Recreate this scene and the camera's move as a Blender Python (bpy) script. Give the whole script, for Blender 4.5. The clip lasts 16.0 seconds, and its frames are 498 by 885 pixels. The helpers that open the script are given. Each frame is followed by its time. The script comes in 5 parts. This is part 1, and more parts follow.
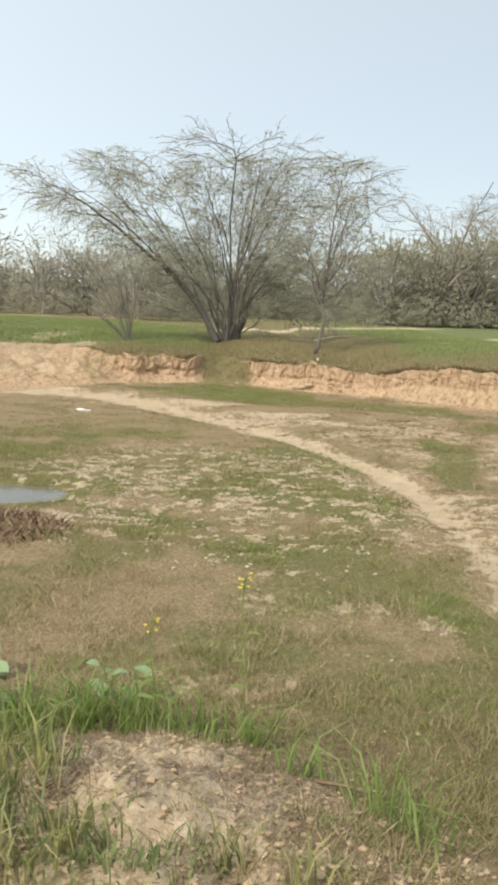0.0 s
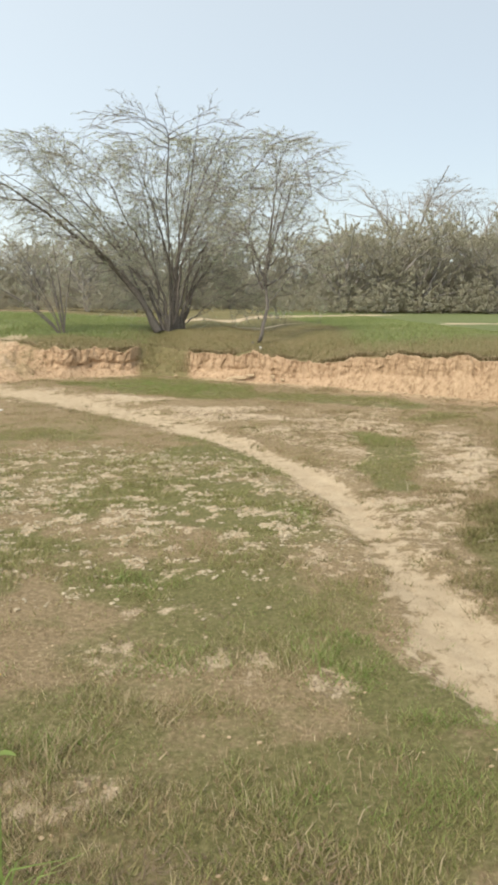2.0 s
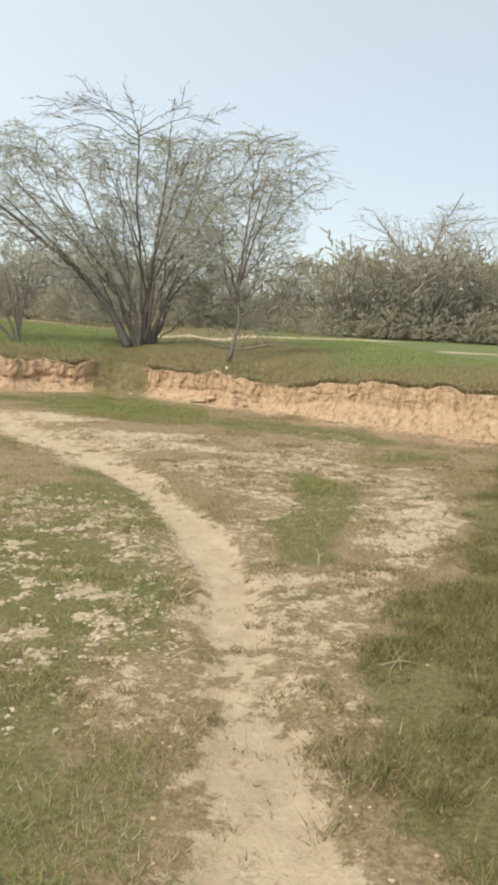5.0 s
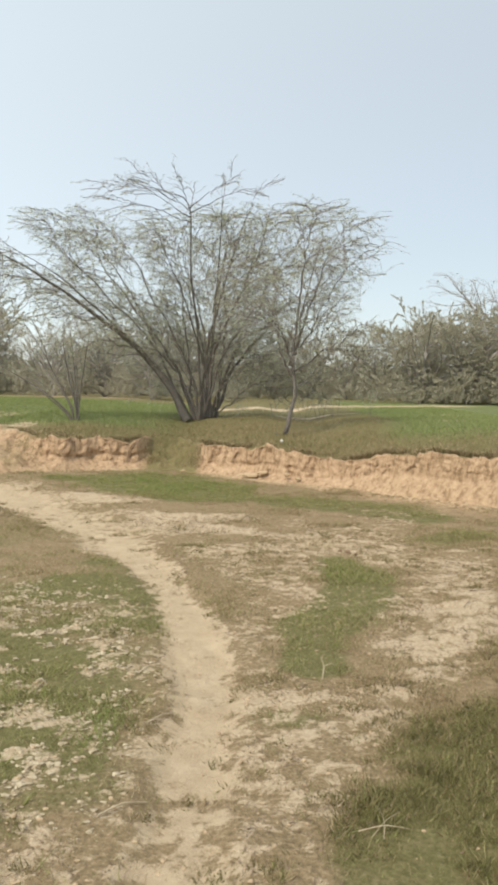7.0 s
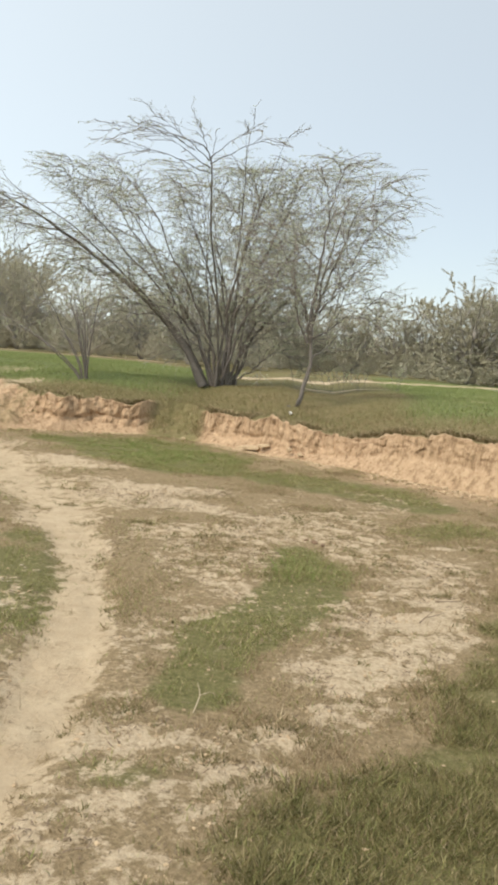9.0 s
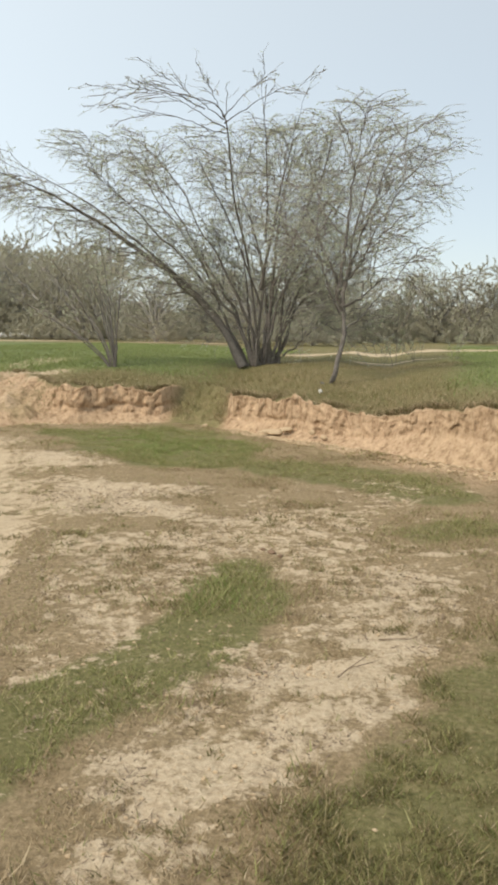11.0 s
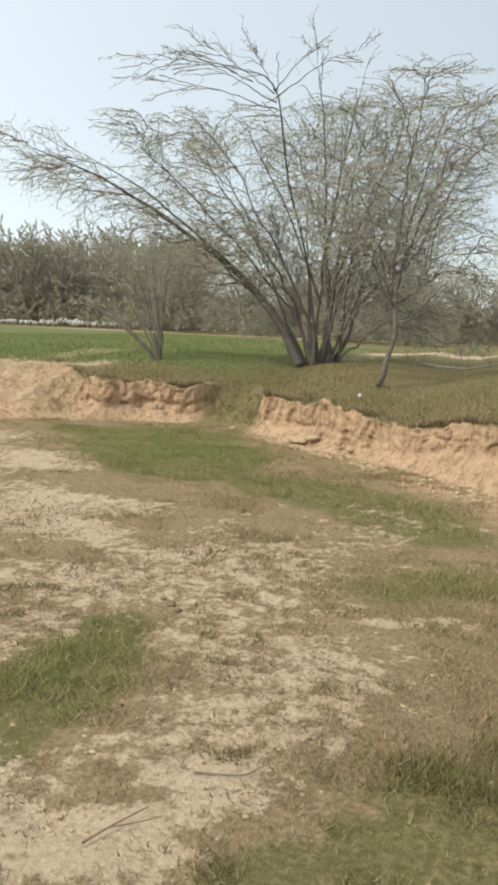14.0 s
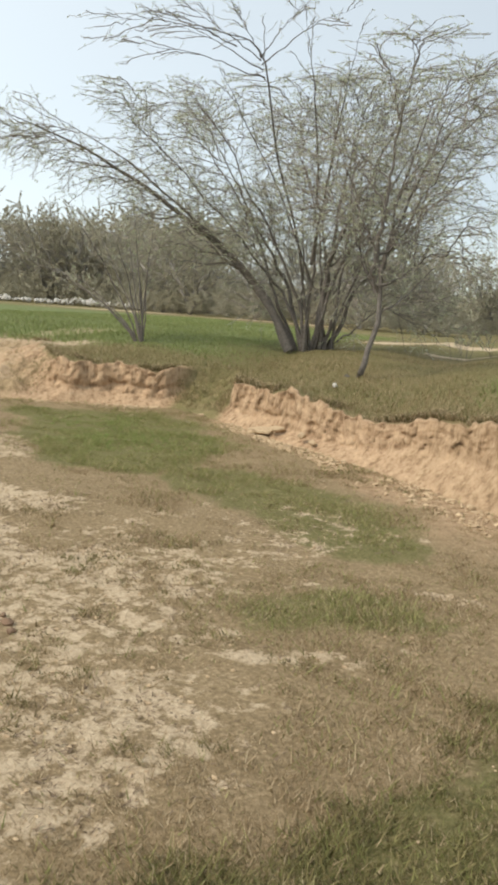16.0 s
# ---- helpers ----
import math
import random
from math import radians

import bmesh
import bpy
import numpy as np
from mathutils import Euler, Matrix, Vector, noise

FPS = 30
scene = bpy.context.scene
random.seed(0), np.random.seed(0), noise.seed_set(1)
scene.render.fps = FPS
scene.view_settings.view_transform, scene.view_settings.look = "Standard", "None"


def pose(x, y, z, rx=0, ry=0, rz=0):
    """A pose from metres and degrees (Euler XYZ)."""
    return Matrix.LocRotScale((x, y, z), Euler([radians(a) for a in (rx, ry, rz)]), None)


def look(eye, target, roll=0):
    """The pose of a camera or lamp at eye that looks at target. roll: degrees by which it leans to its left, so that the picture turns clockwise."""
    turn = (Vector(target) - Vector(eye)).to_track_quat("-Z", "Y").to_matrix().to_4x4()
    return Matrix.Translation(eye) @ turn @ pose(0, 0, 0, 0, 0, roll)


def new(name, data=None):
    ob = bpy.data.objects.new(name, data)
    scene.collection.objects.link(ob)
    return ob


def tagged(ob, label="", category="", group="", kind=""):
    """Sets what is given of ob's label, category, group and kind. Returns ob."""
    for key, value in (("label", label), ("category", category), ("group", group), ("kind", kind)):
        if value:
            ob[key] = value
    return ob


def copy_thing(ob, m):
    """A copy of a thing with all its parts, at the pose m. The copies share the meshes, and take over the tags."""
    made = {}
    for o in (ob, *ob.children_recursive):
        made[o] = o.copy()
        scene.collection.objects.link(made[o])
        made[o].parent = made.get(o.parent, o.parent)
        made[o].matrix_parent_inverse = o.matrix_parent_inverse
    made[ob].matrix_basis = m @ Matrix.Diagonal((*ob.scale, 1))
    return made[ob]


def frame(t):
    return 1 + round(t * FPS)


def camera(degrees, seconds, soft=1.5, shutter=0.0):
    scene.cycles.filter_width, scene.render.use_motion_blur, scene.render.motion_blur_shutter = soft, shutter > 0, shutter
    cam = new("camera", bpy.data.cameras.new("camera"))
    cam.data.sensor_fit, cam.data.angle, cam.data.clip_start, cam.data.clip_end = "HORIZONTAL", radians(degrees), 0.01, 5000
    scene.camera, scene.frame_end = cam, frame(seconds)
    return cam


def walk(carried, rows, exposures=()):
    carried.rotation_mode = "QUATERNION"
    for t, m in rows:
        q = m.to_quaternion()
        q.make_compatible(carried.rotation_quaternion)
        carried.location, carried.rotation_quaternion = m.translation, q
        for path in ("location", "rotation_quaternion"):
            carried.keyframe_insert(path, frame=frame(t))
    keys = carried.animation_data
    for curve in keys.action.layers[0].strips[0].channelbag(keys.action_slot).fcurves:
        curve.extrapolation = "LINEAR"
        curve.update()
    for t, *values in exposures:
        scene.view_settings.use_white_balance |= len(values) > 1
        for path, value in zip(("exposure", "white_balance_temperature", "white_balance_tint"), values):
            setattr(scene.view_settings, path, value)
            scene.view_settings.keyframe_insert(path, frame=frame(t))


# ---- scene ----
cam = camera(35.0, 16.0, 3.6)

PATH = [
    (0, (-1.081, 3.929, 1.659), (-0.915, 5.894, 1.328), 1.7),
    (0.5, (-0.884, 4.307, 1.563), (-0.652, 6.28, 1.33), -0.2),
    (1, (-0.733, 4.48, 1.564), (-0.533, 6.447, 1.26), 1.0),
    (1.5, (-0.559, 4.645, 1.573), (-0.329, 6.607, 1.26), 2.3),
    (2, (-0.428, 4.859, 1.578), (-0.183, 6.812, 1.227), 0.4),
    (2.5, (-0.242, 5.125, 1.573), (-0.031, 7.084, 1.227), 1.4),
    (3, (-0.081, 5.265, 1.584), (0.139, 7.236, 1.324), 4.2),
    (3.5, (0.132, 5.512, 1.571), (0.276, 7.485, 1.276), -0.4),
    (4, (0.365, 5.891, 1.538), (0.425, 7.866, 1.227), 0.1),
    (4.5, (0.534, 6.194, 1.48), (0.657, 8.177, 1.255), 3.4),
    (4.7, (0.613, 6.314, 1.476), (0.834, 8.279, 1.177), 3.0),
    (6.8, (1.238, 6.956, 1.547), (1.282, 8.947, 1.359), 1.5),
    (7, (1.313, 7.052, 1.523), (1.312, 9.048, 1.392), 1.0),
    (7.5, (1.521, 7.294, 1.488), (1.543, 9.288, 1.328), 3.5),
    (8, (1.763, 7.379, 1.557), (1.683, 9.374, 1.448), 1.2),
    (8.5, (1.918, 7.708, 1.506), (1.821, 9.69, 1.256), 2.9),
    (9, (2.06, 8.023, 1.473), (1.939, 10.009, 1.264), 4.2),
    (9.2, (2.124, 8.054, 1.497), (1.967, 10.037, 1.284), 3.4),
    (11.5, (3.25, 9.75, 1.42), (2.842, 11.688, 1.14), 1.7),
    (11.7, (3.3, 9.867, 1.382), (2.935, 11.829, 1.256), 4.5),
    (12, (3.397, 9.978, 1.425), (3.043, 11.932, 1.182), 2.9),
    (12.5, (3.51, 10.198, 1.407), (3.055, 12.13, 1.164), 4.3),
    (13, (3.663, 10.399, 1.408), (3.116, 12.293, 1.068), 1.2),
    (13.5, (3.786, 10.649, 1.431), (3.202, 12.538, 1.13), -0.3),
    (14, (3.918, 10.76, 1.484), (3.295, 12.638, 1.196), 2.2),
    (14.5, (4.045, 11.119, 1.409), (3.381, 12.978, 1.092), 0.9),
    (15, (4.157, 11.305, 1.465), (3.506, 13.178, 1.205), 0.0),
    (15.5, (4.31, 11.488, 1.478), (3.684, 13.363, 1.174), 4.5),
    (16, (4.439, 11.647, 1.477), (3.759, 13.499, 1.15), 3.8),
]
walk(cam, [(t, look(eye, target, roll)) for t, eye, target, roll in PATH],
     [(0, 1.0), (4.5, 1.0), (7, 0.91), (9, 0.95), (12.5, 0.82), (16, 0.85)])

# ---- world, sun and exposure ----
SUN_WAY = Vector((-0.44, -0.56, 0.70)).normalized()
world = bpy.data.worlds.new("hazy_sky")
scene.world = world
world.use_nodes = True
wn, wl = world.node_tree.nodes, world.node_tree.links
sky = wn.new("ShaderNodeTexSky")
sky.sky_type = "NISHITA"
sky.sun_disc = False
sky.sun_elevation = math.asin(SUN_WAY.z)
sky.sun_rotation = math.atan2(SUN_WAY.x, SUN_WAY.y)
sky.air_density, sky.dust_density, sky.ozone_density = 1.0, 0.6, 1.0
wn["Background"].inputs["Strength"].default_value = 0.13
haze = wn.new("ShaderNodeMix")
haze.data_type = "RGBA"
haze.inputs[0].default_value = 0.80
aim = wn.new("ShaderNodeTexCoord")
toward = wn.new("ShaderNodeVectorMath")            # the haze glows more on the sun's side of the sky
toward.operation = "DOT_PRODUCT"
toward.inputs[1].default_value = Vector((SUN_WAY.x, SUN_WAY.y, 0)).normalized()
wl.new(aim.outputs["Generated"], toward.inputs[0])
glow = wn.new("ShaderNodeMath")
glow.operation = "MULTIPLY_ADD"
glow.inputs[1].default_value, glow.inputs[2].default_value = 0.68, 1.465
wl.new(toward.outputs["Value"], glow.inputs[0])
tint = wn.new("ShaderNodeVectorMath")
tint.operation = "SCALE"
tint.inputs[0].default_value = (3.02, 3.27, 3.30)
wl.new(glow.outputs[0], tint.inputs["Scale"])
wl.new(tint.outputs[0], haze.inputs[7])
wl.new(sky.outputs["Color"], haze.inputs[6])
wl.new(haze.outputs[2], wn["Background"].inputs["Color"])
sun_data = bpy.data.lights.new("sun", "SUN")
sun_data.energy, sun_data.angle, sun_data.color = 1.65, radians(3), (1.0, 0.905, 0.775)
sun = new("sun", sun_data)
sun.matrix_world = look(SUN_WAY * 60, (0, 0, 0))


# ---- noise and layout functions ----
def lattice(seed):
    return np.random.default_rng(seed).random((256, 256))


LATTICES = [lattice(s) for s in range(8)]


def vnoise(x, y, seed=0):
    """Smooth value noise in 0..1 over a unit lattice."""
    table = LATTICES[seed % 8]
    x, y = np.asarray(x, float) + 31.7 * seed, np.asarray(y, float) + 17.3 * seed
    xi, yi = np.floor(x).astype(int), np.floor(y).astype(int)
    fx, fy = x - xi, y - yi
    fx, fy = fx * fx * (3 - 2 * fx), fy * fy * (3 - 2 * fy)
    a, b = table[xi % 256, yi % 256], table[(xi + 1) % 256, yi % 256]
    c, d = table[xi % 256, (yi + 1) % 256], table[(xi + 1) % 256, (yi + 1) % 256]
    return (a * (1 - fx) + b * fx) * (1 - fy) + (c * (1 - fx) + d * fx) * fy


def fbm(x, y, scale, octaves=4, seed=0):
    total, amp, norm = 0.0, 1.0, 0.0
    for k in range(octaves):
        total = total + amp * vnoise(np.asarray(x) * scale, np.asarray(y) * scale, seed + k)
        norm += amp
        amp *= 0.5
        scale *= 2.07
    return total / norm


def cells(x, y, scale, seed=0):
    """Broken blocks: a random value for the block at each place and the closeness to its crack (0 on the crack)."""
    jx, jy, val = LATTICES[seed % 8], LATTICES[(seed + 3) % 8], LATTICES[(seed + 5) % 8]
    x, y = np.asarray(x, float) * scale, np.asarray(y, float) * scale
    xi, yi = np.floor(x).astype(int), np.floor(y).astype(int)
    first, second, pick = np.full(x.shape, 9.0), np.full(x.shape, 9.0), np.zeros(x.shape)
    for dx in (-1, 0, 1):
        for dy in (-1, 0, 1):
            a, b = (xi + dx) % 256, (yi + dy) % 256
            d = np.hypot(xi + dx + jx[a, b] - x, yi + dy + jy[a, b] - y)
            near = d < first
            second = np.where(near, first, np.minimum(second, d))
            pick = np.where(near, val[a, b], pick)
            first = np.where(near, d, first)
    return pick, second - first


def smooth(a, b, v):
    u = np.clip((np.asarray(v, float) - a) / (b - a), 0, 1)
    return u * u * (3 - 2 * u)


def near_line(x, y, pts, widths):
    """Distance to a polyline divided by its half width there."""
    best = np.full(np.shape(x), 1e9)
    for (ax, ay), (bx, by), wa, wb in zip(pts, pts[1:], widths, widths[1:]):
        dx, dy = bx - ax, by - ay
        u = np.clip(((x - ax) * dx + (y - ay) * dy) / (dx * dx + dy * dy), 0, 1)
        dist = np.hypot(x - ax - u * dx, y - ay - u * dy)
        best = np.minimum(best, dist / (wa + u * (wb - wa)))
    return best


def blob(x, y, cx, cy, rx, ry, turn=0.0):
    c, s = math.cos(radians(turn)), math.sin(radians(turn))
    u, v = (x - cx) * c + (y - cy) * s, -(x - cx) * s + (y - cy) * c
    return np.hypot(u / rx, v / ry)


# foot of the cut bank, its height and the width of its slope, along x
BANK_X = [-60, -12, -7.5, -5.2, -3.9, -2.9, -1.7, -0.6, 0.46, 1.6, 2.3, 2.9, 3.5, 4.2, 4.9, 7.0, 14, 60]
BANK_Y = [14, 15.0, 16.5, 18.9, 20.3, 21.2, 21.8, 22.1, 21.4, 20.35, 19.8, 19.3, 18.85, 18.2, 17.5, 15.8, 13.5, 12]
BANK_Z = [0.8, 0.8, 0.74, 0.70, 0.68, 0.60, 0.55, 0.53, 0.50, 0.57, 0.47, 0.44, 0.57, 0.62, 0.62, 0.6, 0.6, 0.6]
RUN_X = [-60, -5.2, -4.3, -3.5, -2.95, -2.5, -2.1, -0.85, -0.55, -0.15, 0.2, 0.52, 2.5, 3.5, 60]
RUN_W = [5.0, 5.0, 4.0, 2.3, 1.2, 0.55, 0.34, 0.34, 1.0, 1.7, 1.1, 0.36, 0.36, 0.53, 0.53]


def bank_foot(x):
    return np.interp(x, BANK_X, BANK_Y) + 0.22 * (fbm(x, x * 0 + 3.1, 1.1, 4, 2) - 0.5)


def bank_run(x):
    return np.interp(x, RUN_X, RUN_W)


def bank_top(x):
    return np.interp(x, BANK_X, BANK_Z)


def low_height(x, y):
    z = 0.05 * (fbm(x, y, 0.45, 3, 1) - 0.5) + 0.030 * (fbm(x, y, 2.6, 3, 4) - 0.5)
    heap = np.exp(-blob(x, y, -1.3, 5.75, 0.95, 0.88, -24) ** 4)                   # spoil mound by the start
    z = z + heap * (0.26 + 0.14 * (fbm(x, y, 3.2, 4, 2) - 0.5) + 0.15 * (fbm(x, y, 9.0, 5, 5) - 0.5))
    z = z - 0.16 * (1 - smooth(0.5, 1.25, blob(x, y, -3.25, 11.0, 1.25, 0.62, 8)))  # hollow that holds the puddle
    z = z + 0.10 * np.exp(-blob(x, y, -2.6, 9.6, 0.7, 0.5) ** 2)
    z = z + 0.10 * (fbm(x, y, 1.8, 4, 6) - 0.5) * (1 - smooth(-3.6, -2.8, x)) * smooth(17.5, 19.5, y)
    z = z - 0.035 * (1 - smooth(0.4, 1.15, near_line(x, y, TRACK, TRACK_W)))
    return z


def high_height(x, y, past):
    """Upper ground, `past` metres behind the lip of the bank."""
    rise = 0.34 * smooth(0.0, 4.5, past) + 0.06 * smooth(5, 60, past)
    return bank_top(x) * (1 - 0.5 * smooth(4, 40, past)) + rise + 0.33 * smooth(4, 40, past) + 0.06 * (fbm(x, y, 0.5, 3, 5) - 0.5) * (1 - 0.85 * smooth(2, 6, past)) \
        + 0.20 * (fbm(x, y * 0.5, 3.0, 5, 3) - 0.5) * np.exp(-past / 0.6)


# worn foot track
TRACK = [(-9, 18.6), (-5.5, 19.3), (-4.0, 19.75), (-2.6, 18.95), (-1.7, 17.6), (-0.75, 16.2), (-0.1, 15.1), (0.38, 14.0), (0.68, 13.1), (0.86, 12.4), (1.0, 11.7),
         (1.12, 11.0), (1.1, 10.4), (1.1, 9.7), (1.1, 9.1), (1.06, 8.6), (0.98, 8.1), (0.98, 7.6), (1.2, 6.6), (1.5, 5.0), (1.6, 2.0), (2.1, -4.0), (4.0, -12.0), (9.0, -26.0)]
TRACK_W = [0.6, 0.6, 0.8, 0.75, 0.66, 0.62, 0.44, 0.25, 0.24, 0.26, 0.24, 0.19, 0.20, 0.18, 0.22, 0.23, 0.27, 0.16, 0.2, 0.3, 0.3, 0.3, 0.35, 0.4]


ISLAND = [(2.12, 14.15), (2.26, 13.6), (2.20, 13.1), (1.98, 12.5), (1.74, 11.9), (1.68, 11.35)]
ISLAND_W = [0.22, 0.38, 0.38, 0.29, 0.26, 0.22]
# darker rough turf on the walker's side of this edge
EDGE_Y = [6.0, 7.6, 8.6, 9.2, 9.7, 10.2, 10.7, 11.25, 11.7, 12.1, 12.4, 12.9, 13.2, 13.5, 14.0, 14.6, 15.0, 16.0, 17.0]
EDGE_X = [1.5, 1.38, 1.27, 1.38, 1.60, 1.87, 2.20, 2.50, 2.85, 2.95, 3.10, 3.30, 3.46, 3.70, 3.95, 4.20, 4.40, 4.90, 5.5]


def rough_side(x, y):
    """1 on the rough olive turf that the walk keeps to."""
    past = x - np.interp(y, EDGE_Y, EDGE_X) + 0.55 * (fbm(x, y, 1.9, 4, 3) - 0.5) + 0.30 * (fbm(x, y, 6.0, 3, 5) - 0.5)
    return smooth(-0.06, 0.26, past) * (1 - smooth(2.2, 3.4, past)) * (1 - smooth(15.2, 16.6, y)) * smooth(7.0, 8.4, y)


# bare patches of the flat: centre, radii, turn and strength
BARE_FAR = [(1.36, 10.83, 0.50, 0.15, 12, 0.80), (2.42, 11.78, 0.50, 0.26, 25, 0.72), (2.85, 12.2, 0.42, 0.22, 30, 0.70), (2.35, 11.3, 0.30, 0.14, 20, 0.62), (2.05, 11.0, 0.26, 0.13, 15, 0.62),
            (1.92, 10.72, 0.26, 0.12, 15, 0.62), (1.82, 10.4, 0.22, 0.12, 15, 0.55), (2.62, 12.52, 0.55, 0.20, 25, 0.86), (3.06, 13.02, 0.30, 0.14, 20, 0.86), (2.38, 12.78, 0.34, 0.12, 20, 0.62),
            (2.20, 13.4, 0.14, 0.25, 0, 0.5), (3.17, 13.67, 0.35, 0.18, 20, 0.56), (2.63, 13.85, 0.35, 0.25, 20, 0.56), (3.2, 14.2, 0.45, 0.25, 15, 0.52), (3.42, 14.74, 0.40, 0.16, 15, 0.68),
            (3.68, 14.9, 0.22, 0.10, 10, 0.6), (2.95, 14.3, 0.5, 0.25, 20, 0.55), (4.04, 15.95, 0.30, 0.10, 5, 0.55), (1.4, 14.6, 0.7, 0.45, 10, 0.60), (2.05, 14.9, 0.5, 0.25, 15, 0.60),
            (2.62, 15.05, 0.4, 0.16, 0, 0.68), (2.1, 15.5, 0.45, 0.2, 0, 0.75), (1.1, 16.45, 0.45, 0.25, 0, 0.62), (0.3, 16.4, 0.8, 0.45, -15, 0.86), (1.0, 15.7, 0.5, 0.25, -10, 0.86),
            (-0.9, 18.0, 0.8, 0.55, -40, 0.84), (1.2, 14.0, 0.3, 0.5, 10, 0.5), (0.85, 14.5, 0.4, 0.5, 0, 0.62), (3.05, 12.72, 0.25, 0.12, 10, 0.6)]
BARE_NEAR = [(-1.15, 5.95, 0.78, 0.72, -24, 0.88), (-1.8, 5.8, 0.35, 0.35, 0, 0.75), (-0.35, 5.55, 0.40, 0.28, 0, 0.72), (-0.95, 7.2, 0.4, 0.16, -10, 0.6), (-0.55, 8.3, 0.4, 0.18, 0, 0.42), (0.5, 12.2, 0.35, 1.4, 10, 0.40),
             (0.31, 7.9, 0.10, 0.14, 0, 0.7), (-0.1, 8.15, 0.3, 0.18, 0, 0.5), (-0.3, 8.75, 0.3, 0.15, 0, 0.42), (0.62, 9.4, 0.25, 0.5, 0, 0.42), (1.0, 9.0, 0.35, 1.0, 0, 0.45)]
# green patches of the flat
GREEN_FAR = [(3.66, 15.5, 0.55, 0.35, 5, 0.7), (-1.3, 9.9, 0.9, 0.5, 0, 0.6), (0.50, 8.05, 0.30, 0.50, 0, 1.0), (0.62, 7.7, 0.35, 0.3, 0, 1.0), (0.62, 10.4, 0.18, 0.5, 0, 0.8),
             (-0.4, 9.1, 0.7, 0.35, 0, 0.9), (0.15, 8.7, 0.5, 0.3, 0, 0.8), (-0.5, 9.2, 0.55, 0.6, 0, 0.7), (0.55, 8.7, 0.4, 0.6, 0, 0.6), (3.3, 15.3, 0.45, 0.4, 0, 0.7)]
GREEN_NEAR = [(-1.3, 12.2, 1.6, 1.3, 0, 0.55), (0.35, 10.3, 0.45, 1.2, 0, 0.65), (0.05, 8.7, 0.75, 0.8, 0, 0.8), (-2.5, 11.9, 0.8, 0.6, 0, 0.8), (-1.5, 6.95, 0.55, 0.2, -5, 1.0),
              (-0.7, 7.6, 0.5, 0.45, 0, 0.75), (0.25, 7.1, 0.9, 0.6, 0, 0.95), (0.1, 6.4, 0.8, 0.4, 0, 0.8), (1.55, 10.62, 0.22, 0.12, 0, 0.7)]


def sand_mask(x, y):
    """1 on bare pale soil, 0 on turf."""
    warp = 1.15 * (fbm(x, y, 1.6, 4, 6) - 0.5) + 0.8 * (fbm(x, y, 7.0, 3, 2) - 0.5)
    m = 0.84 * (0.55 + 0.45 * smooth(7.4, 8.0, y)) * (1 - 0.26 * smooth(9.0, 9.4, y) * (1 - smooth(9.9, 10.2, y))) * (1 - smooth(0.25, 1.55, near_line(x, y, TRACK, TRACK_W) + 1.25 * warp))
    side = near_line(x, y, [(-1.2, 16.5), (0.1, 15.65), (0.8, 15.6), (1.6, 15.3), (2.2, 15.4), (2.65, 15.0)], [0.5, 0.42, 0.32, 0.22, 0.2, 0.1])
    m = np.maximum(m, 0.75 * (1 - smooth(0.3, 1.7, side + 1.5 * warp)))
    m = np.maximum(m, 0.48 * (1 - smooth(0.6, 1.3, blob(x, y, 2.25, 14.3, 1.15, 3.1, -12) + warp)))   # thin trodden turf
    m = np.maximum(m, 0.43 * (1 - smooth(0.6, 1.3, blob(x, y, 1.5, 10.2, 0.75, 1.3, 8) + warp)))
    m = np.maximum(m, 0.54 * (1 - smooth(0.6, 1.3, blob(x, y, 3.15, 13.75, 0.42, 0.85, -14) + warp)))
    for cx, cy, rx, ry, turn, k in BARE_FAR + BARE_NEAR:
        m = np.maximum(m, k * (1 - smooth(0.25, 1.5, blob(x, y, cx, cy, rx, ry, turn) + 1.2 * warp)))
    m = m + 1.25 * (fbm(x, y * 1.35, 16.0, 3, 3) - 0.5) * smooth(0.12, 0.42, m) * (1 - smooth(0.72, 0.9, m))
    crumbs = smooth(0.57, 0.64, fbm(x, y * 1.3, 9.0, 4, 1) + 0.25 * (fbm(x, y, 1.7, 3, 4) - 0.5)) * (1 - smooth(0.7, 1.1, blob(x, y, -1.0, 11.2, 2.0, 2.4, 25)))
    m = m * (1 - 0.8 * (1 - smooth(0.35, 1.35, near_line(x, y, ISLAND, ISLAND_W) + 1.5 * warp)) * (0.55 + 0.45 * smooth(12.3, 13.3, y)))      # turf island
    m = m * (1 - 0.92 * rough_side(x, y))
    return np.clip(np.maximum(m, 0.70 * crumbs), 0, 1)


